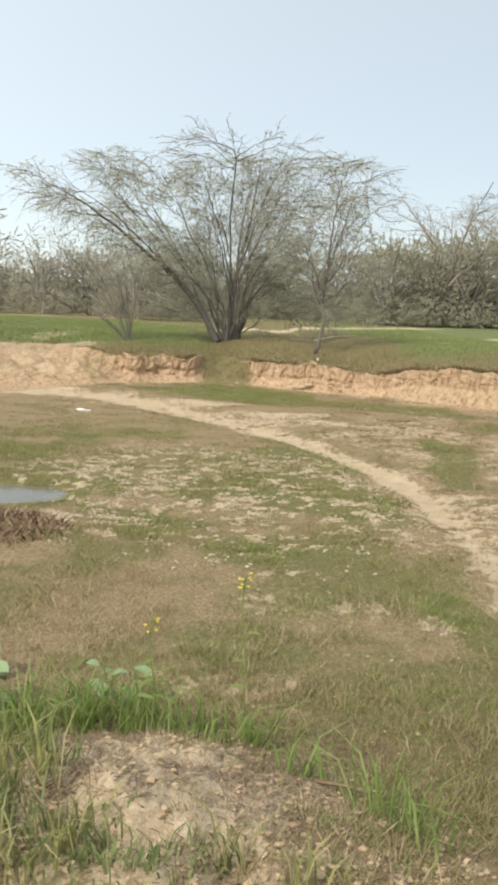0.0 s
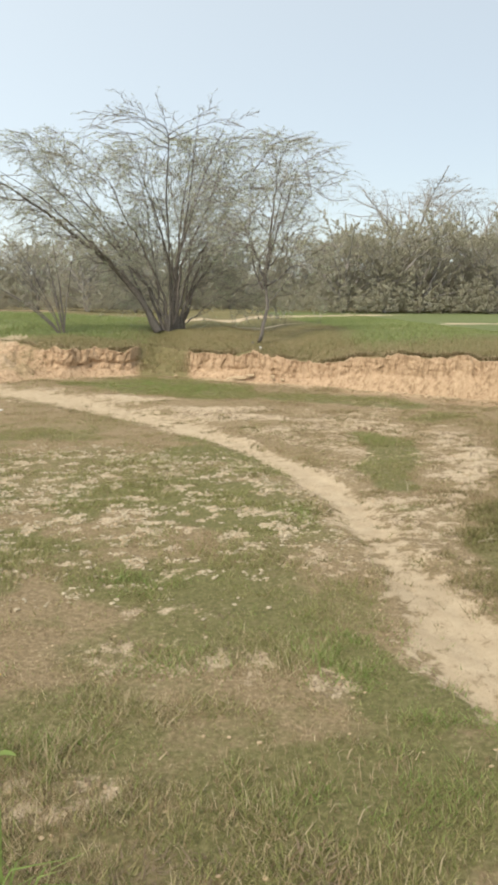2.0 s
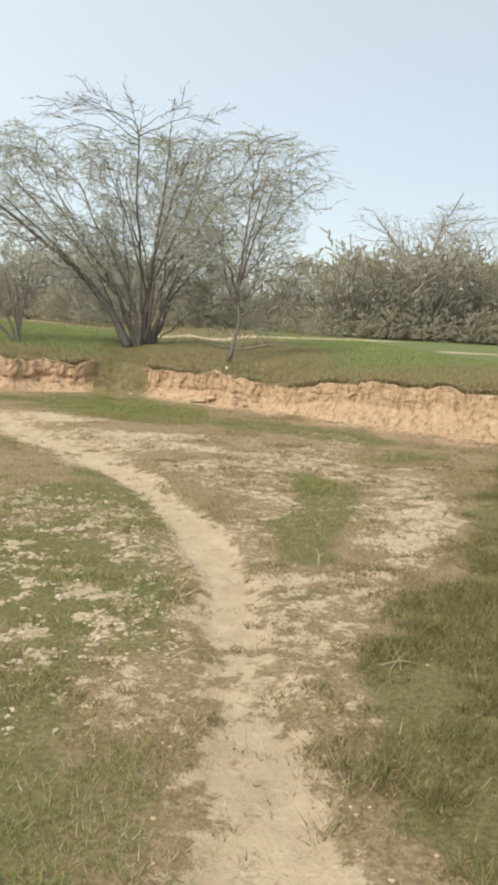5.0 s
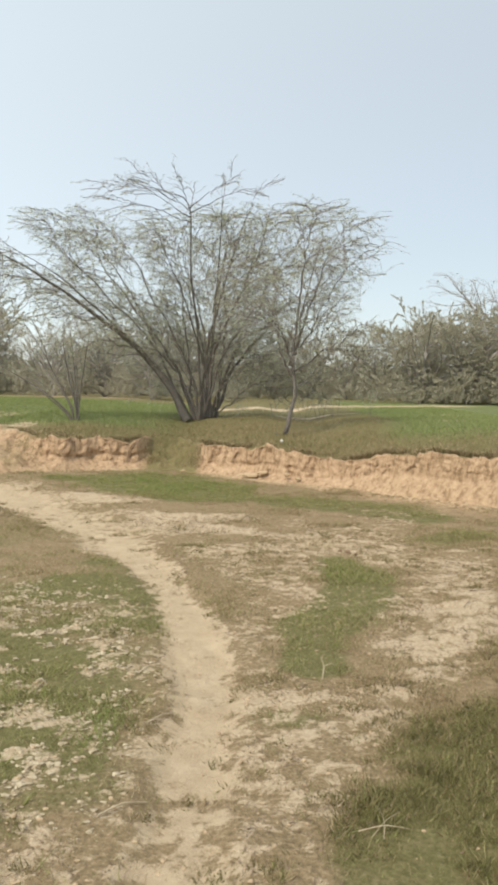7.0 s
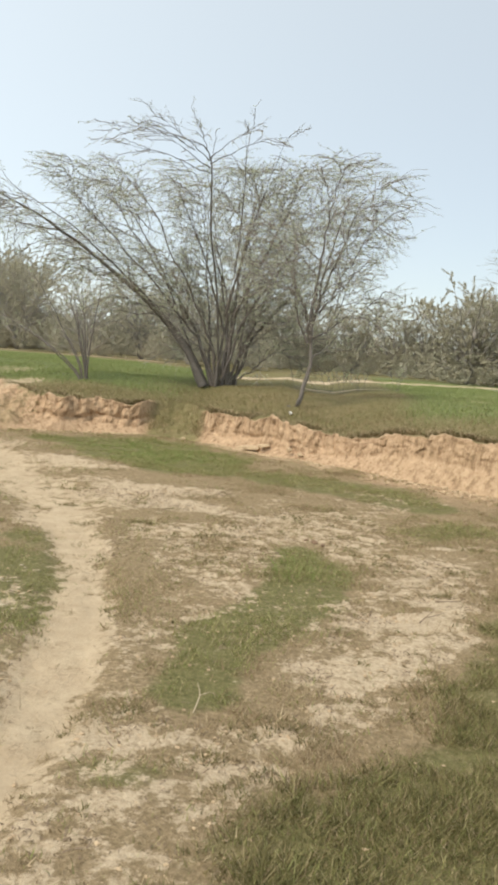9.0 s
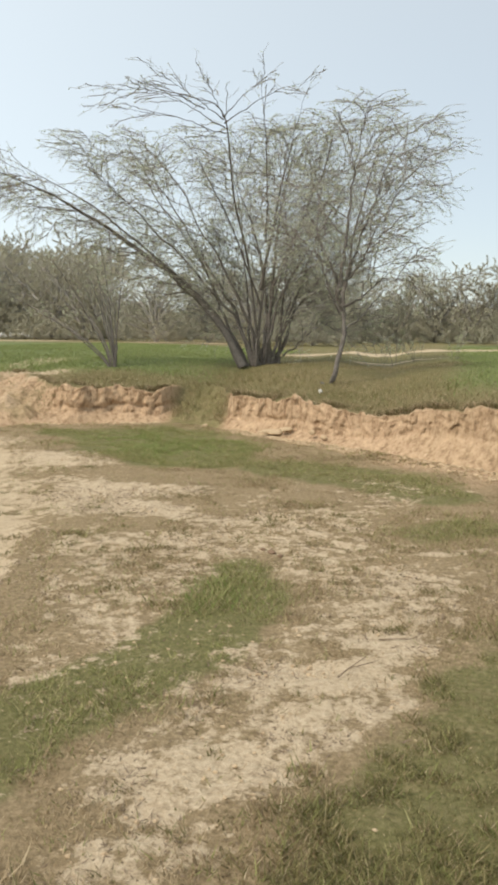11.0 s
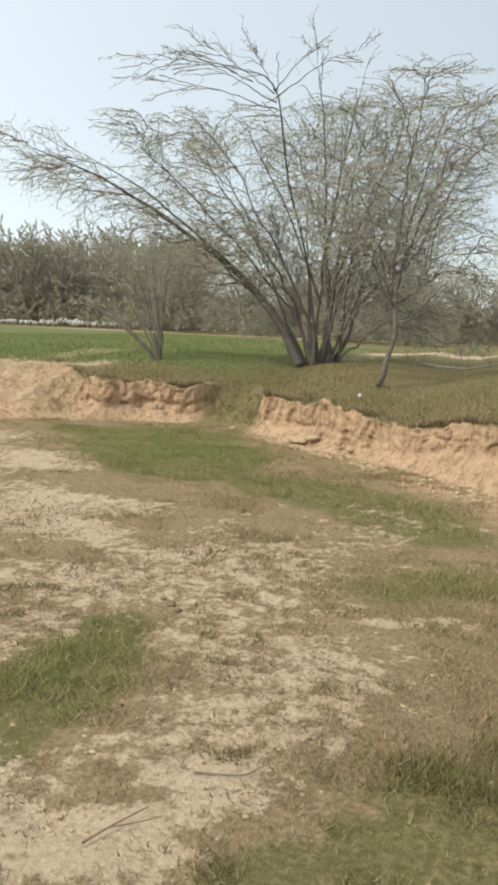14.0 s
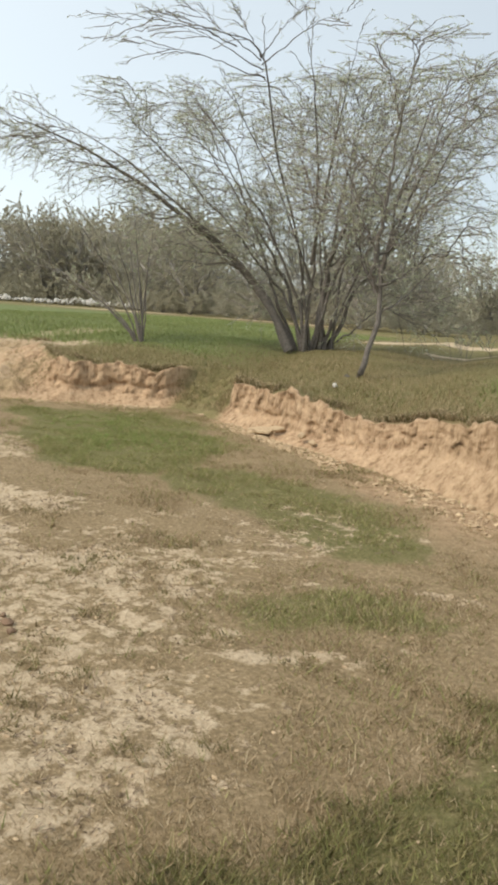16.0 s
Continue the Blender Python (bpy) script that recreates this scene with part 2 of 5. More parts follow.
def green_mask(x, y):
    """1 on lush green turf, 0 on dry brown turf."""
    warp = 1.1 * (fbm(x, y, 1.3, 4, 3) - 0.5) + 0.5 * (fbm(x, y, 5.0, 3, 5) - 0.5)
    m = (0.16 + (0.45 + 0.35 * smooth(8.6, 10.5, y)) * (1 - smooth(0.2, 0.95, x - 0.09 * (y - 9) + 0.7 * smooth(12.2, 14.0, y))) * (1 - smooth(13, 16, y))) * smooth(0.32, 0.58, fbm(x, y, 1.3, 5, 7))
    m = np.maximum(m, 0.55 * smooth(0.48, 0.62, fbm(x, y, 0.6, 5, 2)) * smooth(0.8, 2.2, x - 0.42 * (y - 4) - 2.0))
    foot_a = near_line(x, y, [(-1.9, 20.3), (-0.6, 20.2), (0.3, 19.3), (0.7, 18.2)], [0.4, 1.1, 1.25, 0.8])
    foot_b = near_line(x, y, [(1.9, 17.9), (2.8, 17.5), (3.5, 16.8)], [0.6, 0.8, 0.45])
    m = np.maximum(m, 1.0 * (1 - smooth(0.6, 1.2, foot_a + 0.7 * warp)))
    m = np.maximum(m, 0.85 * (1 - smooth(0.6, 1.2, foot_b + 0.7 * warp)))
    m = np.maximum(m, 0.95 * (1 - smooth(0.5, 1.3, near_line(x, y, ISLAND, ISLAND_W) + 1.4 * warp)))
    m = np.maximum(m, 0.75 * rough_side(x, y))
    for cx, cy, rx, ry, turn, k in GREEN_FAR + GREEN_NEAR:
        m = np.maximum(m, k * (1 - smooth(0.5, 1.2, blob(x, y, cx, cy, rx, ry, turn) + warp)))
    return np.clip(m, 0, 1)


def field_green(x, y):
    """1 on the green crop of the upper ground."""
    w = 4.0 * (fbm(x, y, 0.35, 3, 4) - 0.5)
    left = smooth(23.5, 25.0, y + 0.4 * w) * (1 - smooth(36, 42, y + w)) * (1 - smooth(-1.5, 0.2, x + 0.3 * w))
    right = smooth(3.5, 4.6, x - 0.05 * (y - 20) + 0.25 * w) * smooth(19.6, 21.4, y + 0.2 * w) * (1 - smooth(50, 56, y))
    return np.clip(np.maximum(left, 0.9 * right), 0, 1)


def field_pale(x, y):
    """1 on the bare pale strips of the upper ground."""
    w = fbm(x, y, 0.8, 4, 2) - 0.5
    a = 1 - smooth(0.4, 1.2, np.abs(y - 33.5 - 0.9 * x) / 2.0 + 1.3 * w)
    b = (1 - smooth(0.4, 1.2, np.abs(y - 28.4) / 0.6 + 1.2 * w)) * smooth(1.6, 2.4, x)
    ab = np.maximum(a, b) * smooth(-1.0, 0.6, x) * (1 - smooth(9, 14, x)) * (0.35 + 0.65 * smooth(0.36, 0.52, fbm(x * 0.4, y, 0.7, 3, 5)))
    c = (1 - smooth(0.5, 1.2, np.abs(y - 47 - 0.1 * x) / 1.6 + 3.0 * w)) * (1 - smooth(-5, -3, x)) * 0.9
    d = 1 - smooth(0.5, 1.1, blob(x, y, 5.6, 24.2, 0.9, 0.7) + 1.5 * w)
    e = (1 - smooth(0.6, 1.1, blob(x, y, -4.6, 25.6, 0.75, 1.6, -25) + 1.2 * w))
    return np.clip(np.maximum.reduce([ab, c, 0.7 * d, 0.5 * e]), 0, 1)


def ground_height(x, y):
    """Height of the one sheet of ground at any place (without the crumbling of the bank's face)."""
    x, y = np.asarray(x, float), np.asarray(y, float)
    foot, run = bank_foot(x), bank_run(x)
    past = y - foot - run
    u = np.clip((y - foot) / run, 0, 1)
    hi = high_height(x, np.maximum(y, foot + run), np.maximum(past, 0))
    lo = low_height(x, np.minimum(y, foot))
    return np.where(y <= foot, low_height(x, y), np.where(past >= 0, hi, lo + (hi - lo) * u))


class Table:
    """A layout function kept on a fine lattice over the flat, read between its nodes."""

    def __init__(self, fn, x0, x1, y0, y1, step):
        self.x0, self.y0, self.step = x0, y0, step
        gx, gy = np.meshgrid(np.arange(x0, x1 + step, step), np.arange(y0, y1 + step, step), indexing="ij")
        self.v = fn(gx, gy)

    def __call__(self, x, y):
        u = np.clip((x - self.x0) / self.step, 0, self.v.shape[0] - 1.001)
        w = np.clip((y - self.y0) / self.step, 0, self.v.shape[1] - 1.001)
        i, j = u.astype(int), w.astype(int)
        f, g = u - i, w - j
        return (self.v[i, j] * (1 - f) + self.v[i + 1, j] * f) * (1 - g) + (self.v[i, j + 1] * (1 - f) + self.v[i + 1, j + 1] * f) * g


sand_at, green_at, height_at = (Table(fn, -6.0, 7.4, 4.2, 22.6, 0.03) for fn in (sand_mask, green_mask, ground_height))


# ---- materials ----
def material(name, rough=0.9, spec=0.2):
    m = bpy.data.materials.new(name)
    m.use_nodes = True
    b = m.node_tree.nodes["Principled BSDF"]
    b.inputs["Roughness"].default_value = rough
    b.inputs["Specular IOR Level"].default_value = spec
    return m, m.node_tree.nodes, m.node_tree.links, b


def ramp_of(nodes, links, source, stops):
    r = nodes.new("ShaderNodeValToRGB")
    while len(r.color_ramp.elements) < len(stops):
        r.color_ramp.elements.new(0.5)
    for e, (p, c) in zip(r.color_ramp.elements, stops):
        e.position, e.color = p, (*c, 1)
    links.new(source, r.inputs["Fac"])
    return r.outputs["Color"]


def noise_of(nodes, links, scale, detail=5, rough=0.6, coord=None):
    n = nodes.new("ShaderNodeTexNoise")
    n.inputs["Scale"].default_value, n.inputs["Detail"].default_value, n.inputs["Roughness"].default_value = scale, detail, rough
    if coord is not None:
        links.new(coord, n.inputs["Vector"])
    return n.outputs["Fac"]


def mix_of(nodes, links, fac, a, b, blend="MIX"):
    n = nodes.new("ShaderNodeMix")
    n.data_type, n.blend_type = "RGBA", blend
    for sock, v in ((n.inputs[0], fac), (n.inputs[6], a), (n.inputs[7], b)):
        if isinstance(v, bpy.types.NodeSocket):
            links.new(v, sock)
        elif isinstance(v, tuple):
            sock.default_value = (*v, 1)
        else:
            sock.default_value = v
    return n.outputs[2]


def bump_of(nodes, links, bsdf, height, strength, distance, normal=None):
    b = nodes.new("ShaderNodeBump")
    b.inputs["Strength"].default_value, b.inputs["Distance"].default_value = strength, distance
    links.new(height, b.inputs["Height"])
    if normal is not None:
        links.new(normal, b.inputs["Normal"])
    if bsdf is not None:
        links.new(b.outputs["Normal"], bsdf.inputs["Normal"])
    return b.outputs["Normal"]


def ground_material():
    m, n, l, b = material("earth_and_turf", 0.95, 0.1)
    co = n.new("ShaderNodeTexCoord").outputs["Object"]

    def attr(name):
        a = n.new("ShaderNodeAttribute")
        a.attribute_name = name
        return a.outputs["Fac"]

    grain, fine, wide = noise_of(n, l, 38, 6, 0.7, co), noise_of(n, l, 140, 4, 0.7, co), noise_of(n, l, 2.2, 5, 0.6, co)
    sandc = ramp_of(n, l, grain, [(0.33, (0.27, 0.20, 0.122)), (0.47, (0.455, 0.352, 0.231)), (0.70, (0.60, 0.488, 0.341))])
    sandc = mix_of(n, l, wide, sandc, mix_of(n, l, 0.5, sandc, (0.50, 0.385, 0.255)))
    dust = ramp_of(n, l, noise_of(n, l, 6, 5, 0.6, co), [(0.3, (0.40, 0.30, 0.19)), (0.7, (0.53, 0.415, 0.275))])
    sandc = mix_of(n, l, attr("worn"), sandc, mix_of(n, l, 0.78, sandc, dust))
    dry = ramp_of(n, l, grain, [(0.25, (0.13, 0.092, 0.050)), (0.5, (0.258, 0.189, 0.107)), (0.75, (0.415, 0.313, 0.192))])
    lush = ramp_of(n, l, grain, [(0.25, (0.08, 0.074, 0.03)), (0.5, (0.152, 0.138, 0.057)), (0.75, (0.255, 0.216, 0.103))])
    facec = ramp_of(n, l, noise_of(n, l, 14, 8, 0.72, co), [(0.3, (0.22, 0.146, 0.089)), (0.42, (0.40, 0.272, 0.168)), (0.58, (0.492, 0.347, 0.216)), (0.75, (0.58, 0.438, 0.293))])
    stretch = n.new("ShaderNodeVectorMath")
    stretch.operation = "MULTIPLY"
    stretch.inputs[1].default_value = (1.0, 1.0, 0.28)
    l.new(co, stretch.inputs[0])
    streaks = ramp_of(n, l, noise_of(n, l, 11, 7, 0.7, stretch.outputs[0]), [(0.38, (0.50, 0.46, 0.42)), (0.50, (0.88, 0.87, 0.86)), (0.62, (1.0, 1.0, 1.0)), (0.8, (1.12, 1.1, 1.06))])
    facec = mix_of(n, l, 0.85, facec, streaks, "MULTIPLY")
    crop = ramp_of(n, l, noise_of(n, l, 9, 6, 0.7, co), [(0.25, (0.095, 0.115, 0.042)), (0.55, (0.155, 0.18, 0.072)), (0.8, (0.21, 0.228, 0.10))])
    speck = noise_of(n, l, 10, 10, 0.80, co)

    def broken(name, amount, lo, hi):
        """An attribute whose edge is frayed by the speckle."""
        add = n.new("ShaderNodeMath")
        add.operation = "MULTIPLY_ADD"
        l.new(speck, add.inputs[0])
        add.inputs[1].default_value = amount
        l.new(attr(name), add.inputs[2])
        r = n.new("ShaderNodeMapRange")
        r.interpolation_type = "SMOOTHSTEP"
        r.inputs["From Min"].default_value, r.inputs["From Max"].default_value = lo + amount * 0.5, hi + amount * 0.5
        l.new(add.outputs[0], r.inputs["Value"])
        return r.outputs["Result"]

    c = mix_of(n, l, broken("lush", 1.6, 0.2, 0.85), dry, lush)
    c = mix_of(n, l, attr("crop"), c, crop)
    c = mix_of(n, l, broken("sand", 3.3, 0.34, 0.68), c, sandc)
    c = mix_of(n, l, attr("face"), c, facec)
    l.new(c, b.inputs["Base Color"])
    nb = bump_of(n, l, None, noise_of(n, l, 14, 8, 0.72, co), 0.5, 0.04)
    nb = bump_of(n, l, None, noise_of(n, l, 20, 6, 0.7, stretch.outputs[0]), 0.5, 0.025, nb)
    nb = bump_of(n, l, None, grain, 0.7, 0.012, nb)
    bump_of(n, l, b, fine, 0.5, 0.004, nb)
    return m


def blade_material(name, stops, clear=0.0):
    """Leaves and blades, each of its own shade; clear: the share of light that passes through."""
    m, n, l, b = material(name, 0.75, 0.2)
    geo = n.new("ShaderNodeNewGeometry")
    c = ramp_of(n, l, geo.outputs["Random Per Island"], stops)
    l.new(c, b.inputs["Base Color"])
    t, mix = n.new("ShaderNodeBsdfTranslucent"), n.new("ShaderNodeMixShader")
    l.new(c, t.inputs["Color"])
    mix.inputs["Fac"].default_value = clear
    l.new(b.outputs["BSDF"], mix.inputs[1])
    l.new(t.outputs["BSDF"], mix.inputs[2])
    l.new(mix.outputs[0], n["Material Output"].inputs["Surface"])
    return m


def bark_material(name, dark, light):
    m, n, l, b = material(name, 0.9, 0.15)
    co = n.new("ShaderNodeTexCoord").outputs["Object"]
    f = noise_of(n, l, 22, 6, 0.7, co)
    l.new(ramp_of(n, l, f, [(0.3, dark), (0.7, light)]), b.inputs["Base Color"])
    bump_of(n, l, b, f, 0.5, 0.01)
    return m


def plain_material(name, a, c, scale=12.0, rough=0.9):
    m, n, l, b = material(name, rough, 0.2)
    co = n.new("ShaderNodeTexCoord").outputs["Object"]
    f = noise_of(n, l, scale, 6, 0.65, co)
    l.new(ramp_of(n, l, f, [(0.3, a), (0.7, c)]), b.inputs["Base Color"])
    bump_of(n, l, b, f, 0.4, 0.01)
    return m


M_GROUND = ground_material()
M_GREEN = blade_material("green_blades", [(0.0, (0.165, 0.175, 0.058)), (0.5, (0.245, 0.247, 0.088)), (0.8, (0.335, 0.308, 0.133)), (1.0, (0.42, 0.355, 0.185))], 0.3)
M_DRY = blade_material("dry_blades", [(0.0, (0.19, 0.137, 0.073)), (0.45, (0.298, 0.218, 0.124)), (0.8, (0.408, 0.314, 0.19)), (1.0, (0.50, 0.402, 0.258))], 0.25)
M_LUSH = blade_material("lush_blades", [(0.0, (0.15, 0.21, 0.05)), (0.5, (0.22, 0.30, 0.08)), (1.0, (0.33, 0.37, 0.14))], 0.4)
M_BARK = bark_material("grey_brown_bark", (0.085, 0.073, 0.062), (0.205, 0.18, 0.155))
M_BRANCH = bark_material("grey_branch", (0.145, 0.127, 0.106), (0.26, 0.23, 0.195))
M_TWIG = bark_material("dusty_twig", (0.25, 0.225, 0.185), (0.36, 0.33, 0.275))
M_LEAF = blade_material("pale_acacia_leaf", [(0.0, (0.35, 0.38, 0.225)), (0.5, (0.44, 0.47, 0.30)), (1.0, (0.54, 0.57, 0.39))], 0.5)
# haze over the far wood is mixed into these pale leaf and bark colours
M_FAR = blade_material("hazed_far_leaf", [(0.0, (0.36, 0.335, 0.235)), (0.5, (0.41, 0.38, 0.275)), (1.0, (0.46, 0.425, 0.31))], 0.3)
M_FARBARK = bark_material("far_bark", (0.25, 0.225, 0.195), (0.34, 0.31, 0.27))
M_STICK = bark_material("dead_stick", (0.12, 0.082, 0.052), (0.27, 0.20, 0.135))
M_CLOD = plain_material("soil_clod", (0.33, 0.235, 0.14), (0.52, 0.395, 0.25), 30)
M_WEED = blade_material("dark_weed", [(0.0, (0.13, 0.17, 0.06)), (0.5, (0.19, 0.235, 0.085)), (1.0, (0.29, 0.32, 0.14))], 0.4)
M_OLIVE = blade_material("olive_blades", [(0.0, (0.10, 0.092, 0.036)), (0.5, (0.155, 0.138, 0.053)), (0.85, (0.225, 0.186, 0.08)), (1.0, (0.33, 0.27, 0.145))], 0.3)
M_MAT = blade_material("matted_straw", [(0.0, (0.27, 0.20, 0.115)), (0.5, (0.40, 0.315, 0.185)), (1.0, (0.55, 0.455, 0.29))], 0.25)
M_PALECLOD = plain_material("pale_clod", (0.29, 0.235, 0.15), (0.50, 0.42, 0.295), 40)
M_STRAW = bark_material("pale_straw", (0.30, 0.24, 0.155), (0.46, 0.38, 0.26))
M_CROP = blade_material("crop_blades", [(0.0, (0.15, 0.18, 0.058)), (0.5, (0.22, 0.255, 0.088)), (1.0, (0.31, 0.33, 0.135))], 0.3)
M_REDSOIL = plain_material("rusty_debris", (0.15, 0.095, 0.06), (0.28, 0.185, 0.12), 26)
M_RUBBLE = plain_material("dusty_rubble", (0.36, 0.34, 0.30), (0.52, 0.49, 0.44), 5)
M_STONE = plain_material("white_stone", (0.55, 0.51, 0.45), (0.75, 0.72, 0.66), 14)
M_PALELEAF = plain_material("pale_broad_leaf", (0.17, 0.24, 0.11), (0.29, 0.36, 0.19), 20, 0.7)
M_YELLOW = plain_material("yellow_petal", (0.72, 0.55, 0.03), (0.82, 0.68, 0.06), 20, 0.7)


def water_material():
    m, n, l, b = material("muddy_water", 0.18, 0.4)
    co = n.new("ShaderNodeTexCoord").outputs["Object"]
    l.new(ramp_of(n, l, noise_of(n, l, 1.5, 3, 0.5, co), [(0.3, (0.12, 0.11, 0.085)), (0.7, (0.17, 0.155, 0.12))]), b.inputs["Base Color"])
    bump_of(n, l, b, noise_of(n, l, 9, 2, 0.5, co), 0.05, 0.01)
    return m


M_WATER = water_material()


# ---- helpers of this scene ----
def mesh_of(name, verts, faces, mats, face_mat=None, smooth_faces=False):
    """A mesh from numpy vertices and a list of (n, k) face arrays."""
    me = bpy.data.meshes.new(name)
    verts = np.asarray(verts, np.float32)
    faces = [np.asarray(f, np.int32) for f in faces if len(f)]
    loops = np.concatenate([f.ravel() for f in faces])
    sizes = np.concatenate([np.full(len(f), f.shape[1]) for f in faces])
    me.vertices.add(len(verts))
    me.vertices.foreach_set("co", verts.ravel())
    me.loops.add(len(loops))
    me.loops.foreach_set("vertex_index", loops)
    me.polygons.add(len(sizes))
    me.polygons.foreach_set("loop_start", np.concatenate([[0], np.cumsum(sizes)[:-1]]))
    for mat in mats:
        me.materials.append(mat)
    if face_mat is not None:
        me.polygons.foreach_set("material_index", np.asarray(face_mat, np.int32))
    me.update(calc_edges=True)
    me.validate()
    me.polygons.foreach_set("use_smooth", np.full(len(me.polygons), smooth_faces))
    return me


def part(name, me, parent, label=""):
    ob = new(name, me)
    ob.parent = parent
    return tagged(ob, label)


# ---- the ground: one sheet from the low flat over the cut bank to the horizon ----
def build_ground():
    xs = np.concatenate([-np.geomspace(1500, 9, 26), np.arange(-8.6, -5, 0.2), np.arange(-5, -3.4, 0.05), np.arange(-3.4, 5.4, 0.026), np.arange(5.4, 6.0, 0.05), np.arange(6.0, 9.2, 0.2), np.geomspace(9.6, 1500, 26)])
    low = np.concatenate([-np.geomspace(1200, 4, 14), np.arange(-2, 4, 0.4), np.arange(4, 16.9, 0.06)])
    k_face = np.linspace(0, 1, 46)[1:]
    k_up = np.concatenate([np.arange(0.08, 10, 0.13), np.geomspace(10.2, 1600, 60)])
    foot, run = bank_foot(xs), bank_run(xs)
    rows_y = []
    start = 11.5
    for v in low[low < start]:
        rows_y.append(np.full_like(xs, v))
    for v in np.concatenate([np.linspace(0, 1, 150)[1:]]):
        rows_y.append(start + (foot - start) * v)
    n_low = len(rows_y)
    for v in k_face:
        rows_y.append(foot + run * v)
    n_face = len(rows_y)
    for v in k_up:
        rows_y.append(foot + run + v)
    Y = np.array(rows_y)
    X = np.broadcast_to(xs, Y.shape).copy()
    Z = ground_height(X, Y)
    face = np.zeros_like(Y)
    # the crumbled face: steep, ribbed and undercut, with a talus apron at its foot
    for j in range(n_low, n_face):
        u = (j - n_low + 1) / (n_face - n_low)
        steep = 1 - smooth(0.4, 1.3, run)
        toe = 0.24 + 0.24 * smooth(2.4, 3.4, xs) + 0.25 * (fbm(xs, xs * 0 + 4.4, 1.7, 3, 4) - 0.5)
        prof = np.where(u < 0.45, toe * u / 0.45, toe + (1 - toe) * np.clip((u - 0.45) / 0.42, 0, 1))
        lo, hi = low_height(xs, foot), high_height(xs, foot + run, 0 * xs)
        Z[j] = lo + (hi - lo) * (prof * steep + u * (1 - steep))
        Z[j] += (1 - steep) * 0.34 * (fbm(xs, Y[j], 1.7, 5, 2) - 0.5) * math.sin(math.pi * u)
        back = np.clip((u - 0.45) / 0.42, 0, 1)
        Y[j] = np.where(steep > 0, Y[j] * (1 - steep) + steep * (foot + run * np.where(u < 0.45, 0.62 * u / 0.45, 0.62 + 0.16 * back + 0.22 * np.clip((u - 0.87) / 0.13, 0, 1))), Y[j])
        h = Z[j]
        xw = xs + 0.16 * (fbm(xs, h, 4.0, 3, 2) - 0.5)
        rough = 0.12 + 0.88 * smooth(0.36, 0.52, u + 0.14 * (fbm(xs, xs * 0 + 7.7, 2.2, 3, 3) - 0.5))
        big, crack = cells(xw + 0.05 * np.sin(9 * h), h * 0.28, 6.5, 1)
        small, chip = cells(xw, h * 0.45 + 0.1 * xs, 15.0, 2)
        grit, _ = cells(xw, h, 26.0, 4)
        rib = (fbm(xs, h * 0.2, 1.6, 3, 1) - 0.5) * 0.22 + (fbm(xw, h * 0.3, 6.0, 3, 3) - 0.5) * 0.10
        blocks = (big - 0.5) * 0.06 + (small - 0.5) * 0.035 + (grit - 0.5) * 0.022 + 0.035 * (1 - smooth(0.0, 0.14, crack)) + 0.012 * (1 - smooth(0.0, 0.2, chip)) + 0.07 * (fbm(xw, h * 0.18, 11.0, 5, 6) - 0.5)
        ledge = 0.055 * smooth(0.42, 0.60, fbm(xs, xs * 0 + 1.3, 1.3, 3, 6)) * np.exp(-((h - lo) / np.maximum(hi - lo, 0.1) - 0.42 - 0.25 * (fbm(xs, xs * 0, 0.9, 3, 7) - 0.5)) ** 2 / 0.006)
        Y[j] += (rib * min(1, u * 3) + (blocks + ledge) * rough) * steep * (1 - smooth(0.93, 1.0, u) * 0.3)
        Z[j] += (small - 0.5) * 0.05 * rough * steep * smooth(0.8, 0.95, u)
        Z[j] += (1 - steep) * (0.30 * (fbm(xs, Y[j], 4.0, 5, 4) - 0.5) + 0.05 * (cells(xs, Y[j], 6.0, 3)[0] - 0.5)) * math.sin(math.pi * u)
        face[j] = np.clip(steep * 1.15 + (0.60 + 0.4 * smooth(0.38, 0.62, fbm(xs, Y[j], 1.3, 4, 6))) * (1 - smooth(-2.8, -2.3, xs)), 0, 1)
        face[j] *= 1 - 0.9 * smooth(0.93, 1.03, u + 0.10 * (fbm(xs, xs * 0, 6.0, 3, 6) - 0.5))
        face[j] *= 1 - smooth(0.45, 0.9, run) * smooth(-2.6, -1.8, xs) * (0.55 + 0.45 * smooth(0.35, 0.5, fbm(xs, Y[j], 4.0, 3, 1)))
    d_low = foot - Y[:n_low]
    talus_w = 0.25 + 0.80 * smooth(1.5, 4.0, xs) + 0.1 * smooth(-1, -2, -xs)
    face[:n_low] = 0.9 * (1 - smooth(0.4, 1.1, d_low / talus_w + 1.2 * (fbm(X[:n_low], Y[:n_low], 3, 3, 2) - 0.5))) * (1 - smooth(0.4, 1.0, run) * smooth(-2.9, -2.2, xs))
    sand = np.where(Y < foot, sand_mask(X, Y), np.where(Y > foot + run + 0.02, field_pale(X, Y), 0))
    ramp_bare = (1 - smooth(-3.6, -2.9, X + 0.6 * (fbm(X, Y, 1.2, 3, 3) - 0.5))) * smooth(18.5, 19.5, Y) * (1 - smooth(23.6, 25.2, Y + 1.2 * (fbm(X, Y, 0.9, 3, 1) - 0.5)))
    sand = np.maximum(sand, ramp_bare * (0.40 + 0.45 * smooth(0.40, 0.60, fbm(X, Y, 1.7, 5, 4))))
    lush = np.where(Y < foot, green_mask(X, Y), 0.62 + 0.5 * (fbm(X, Y, 0.7, 4, 6) - 0.4))
    crop = np.where(Y > foot + run, field_green(X, Y), 0)
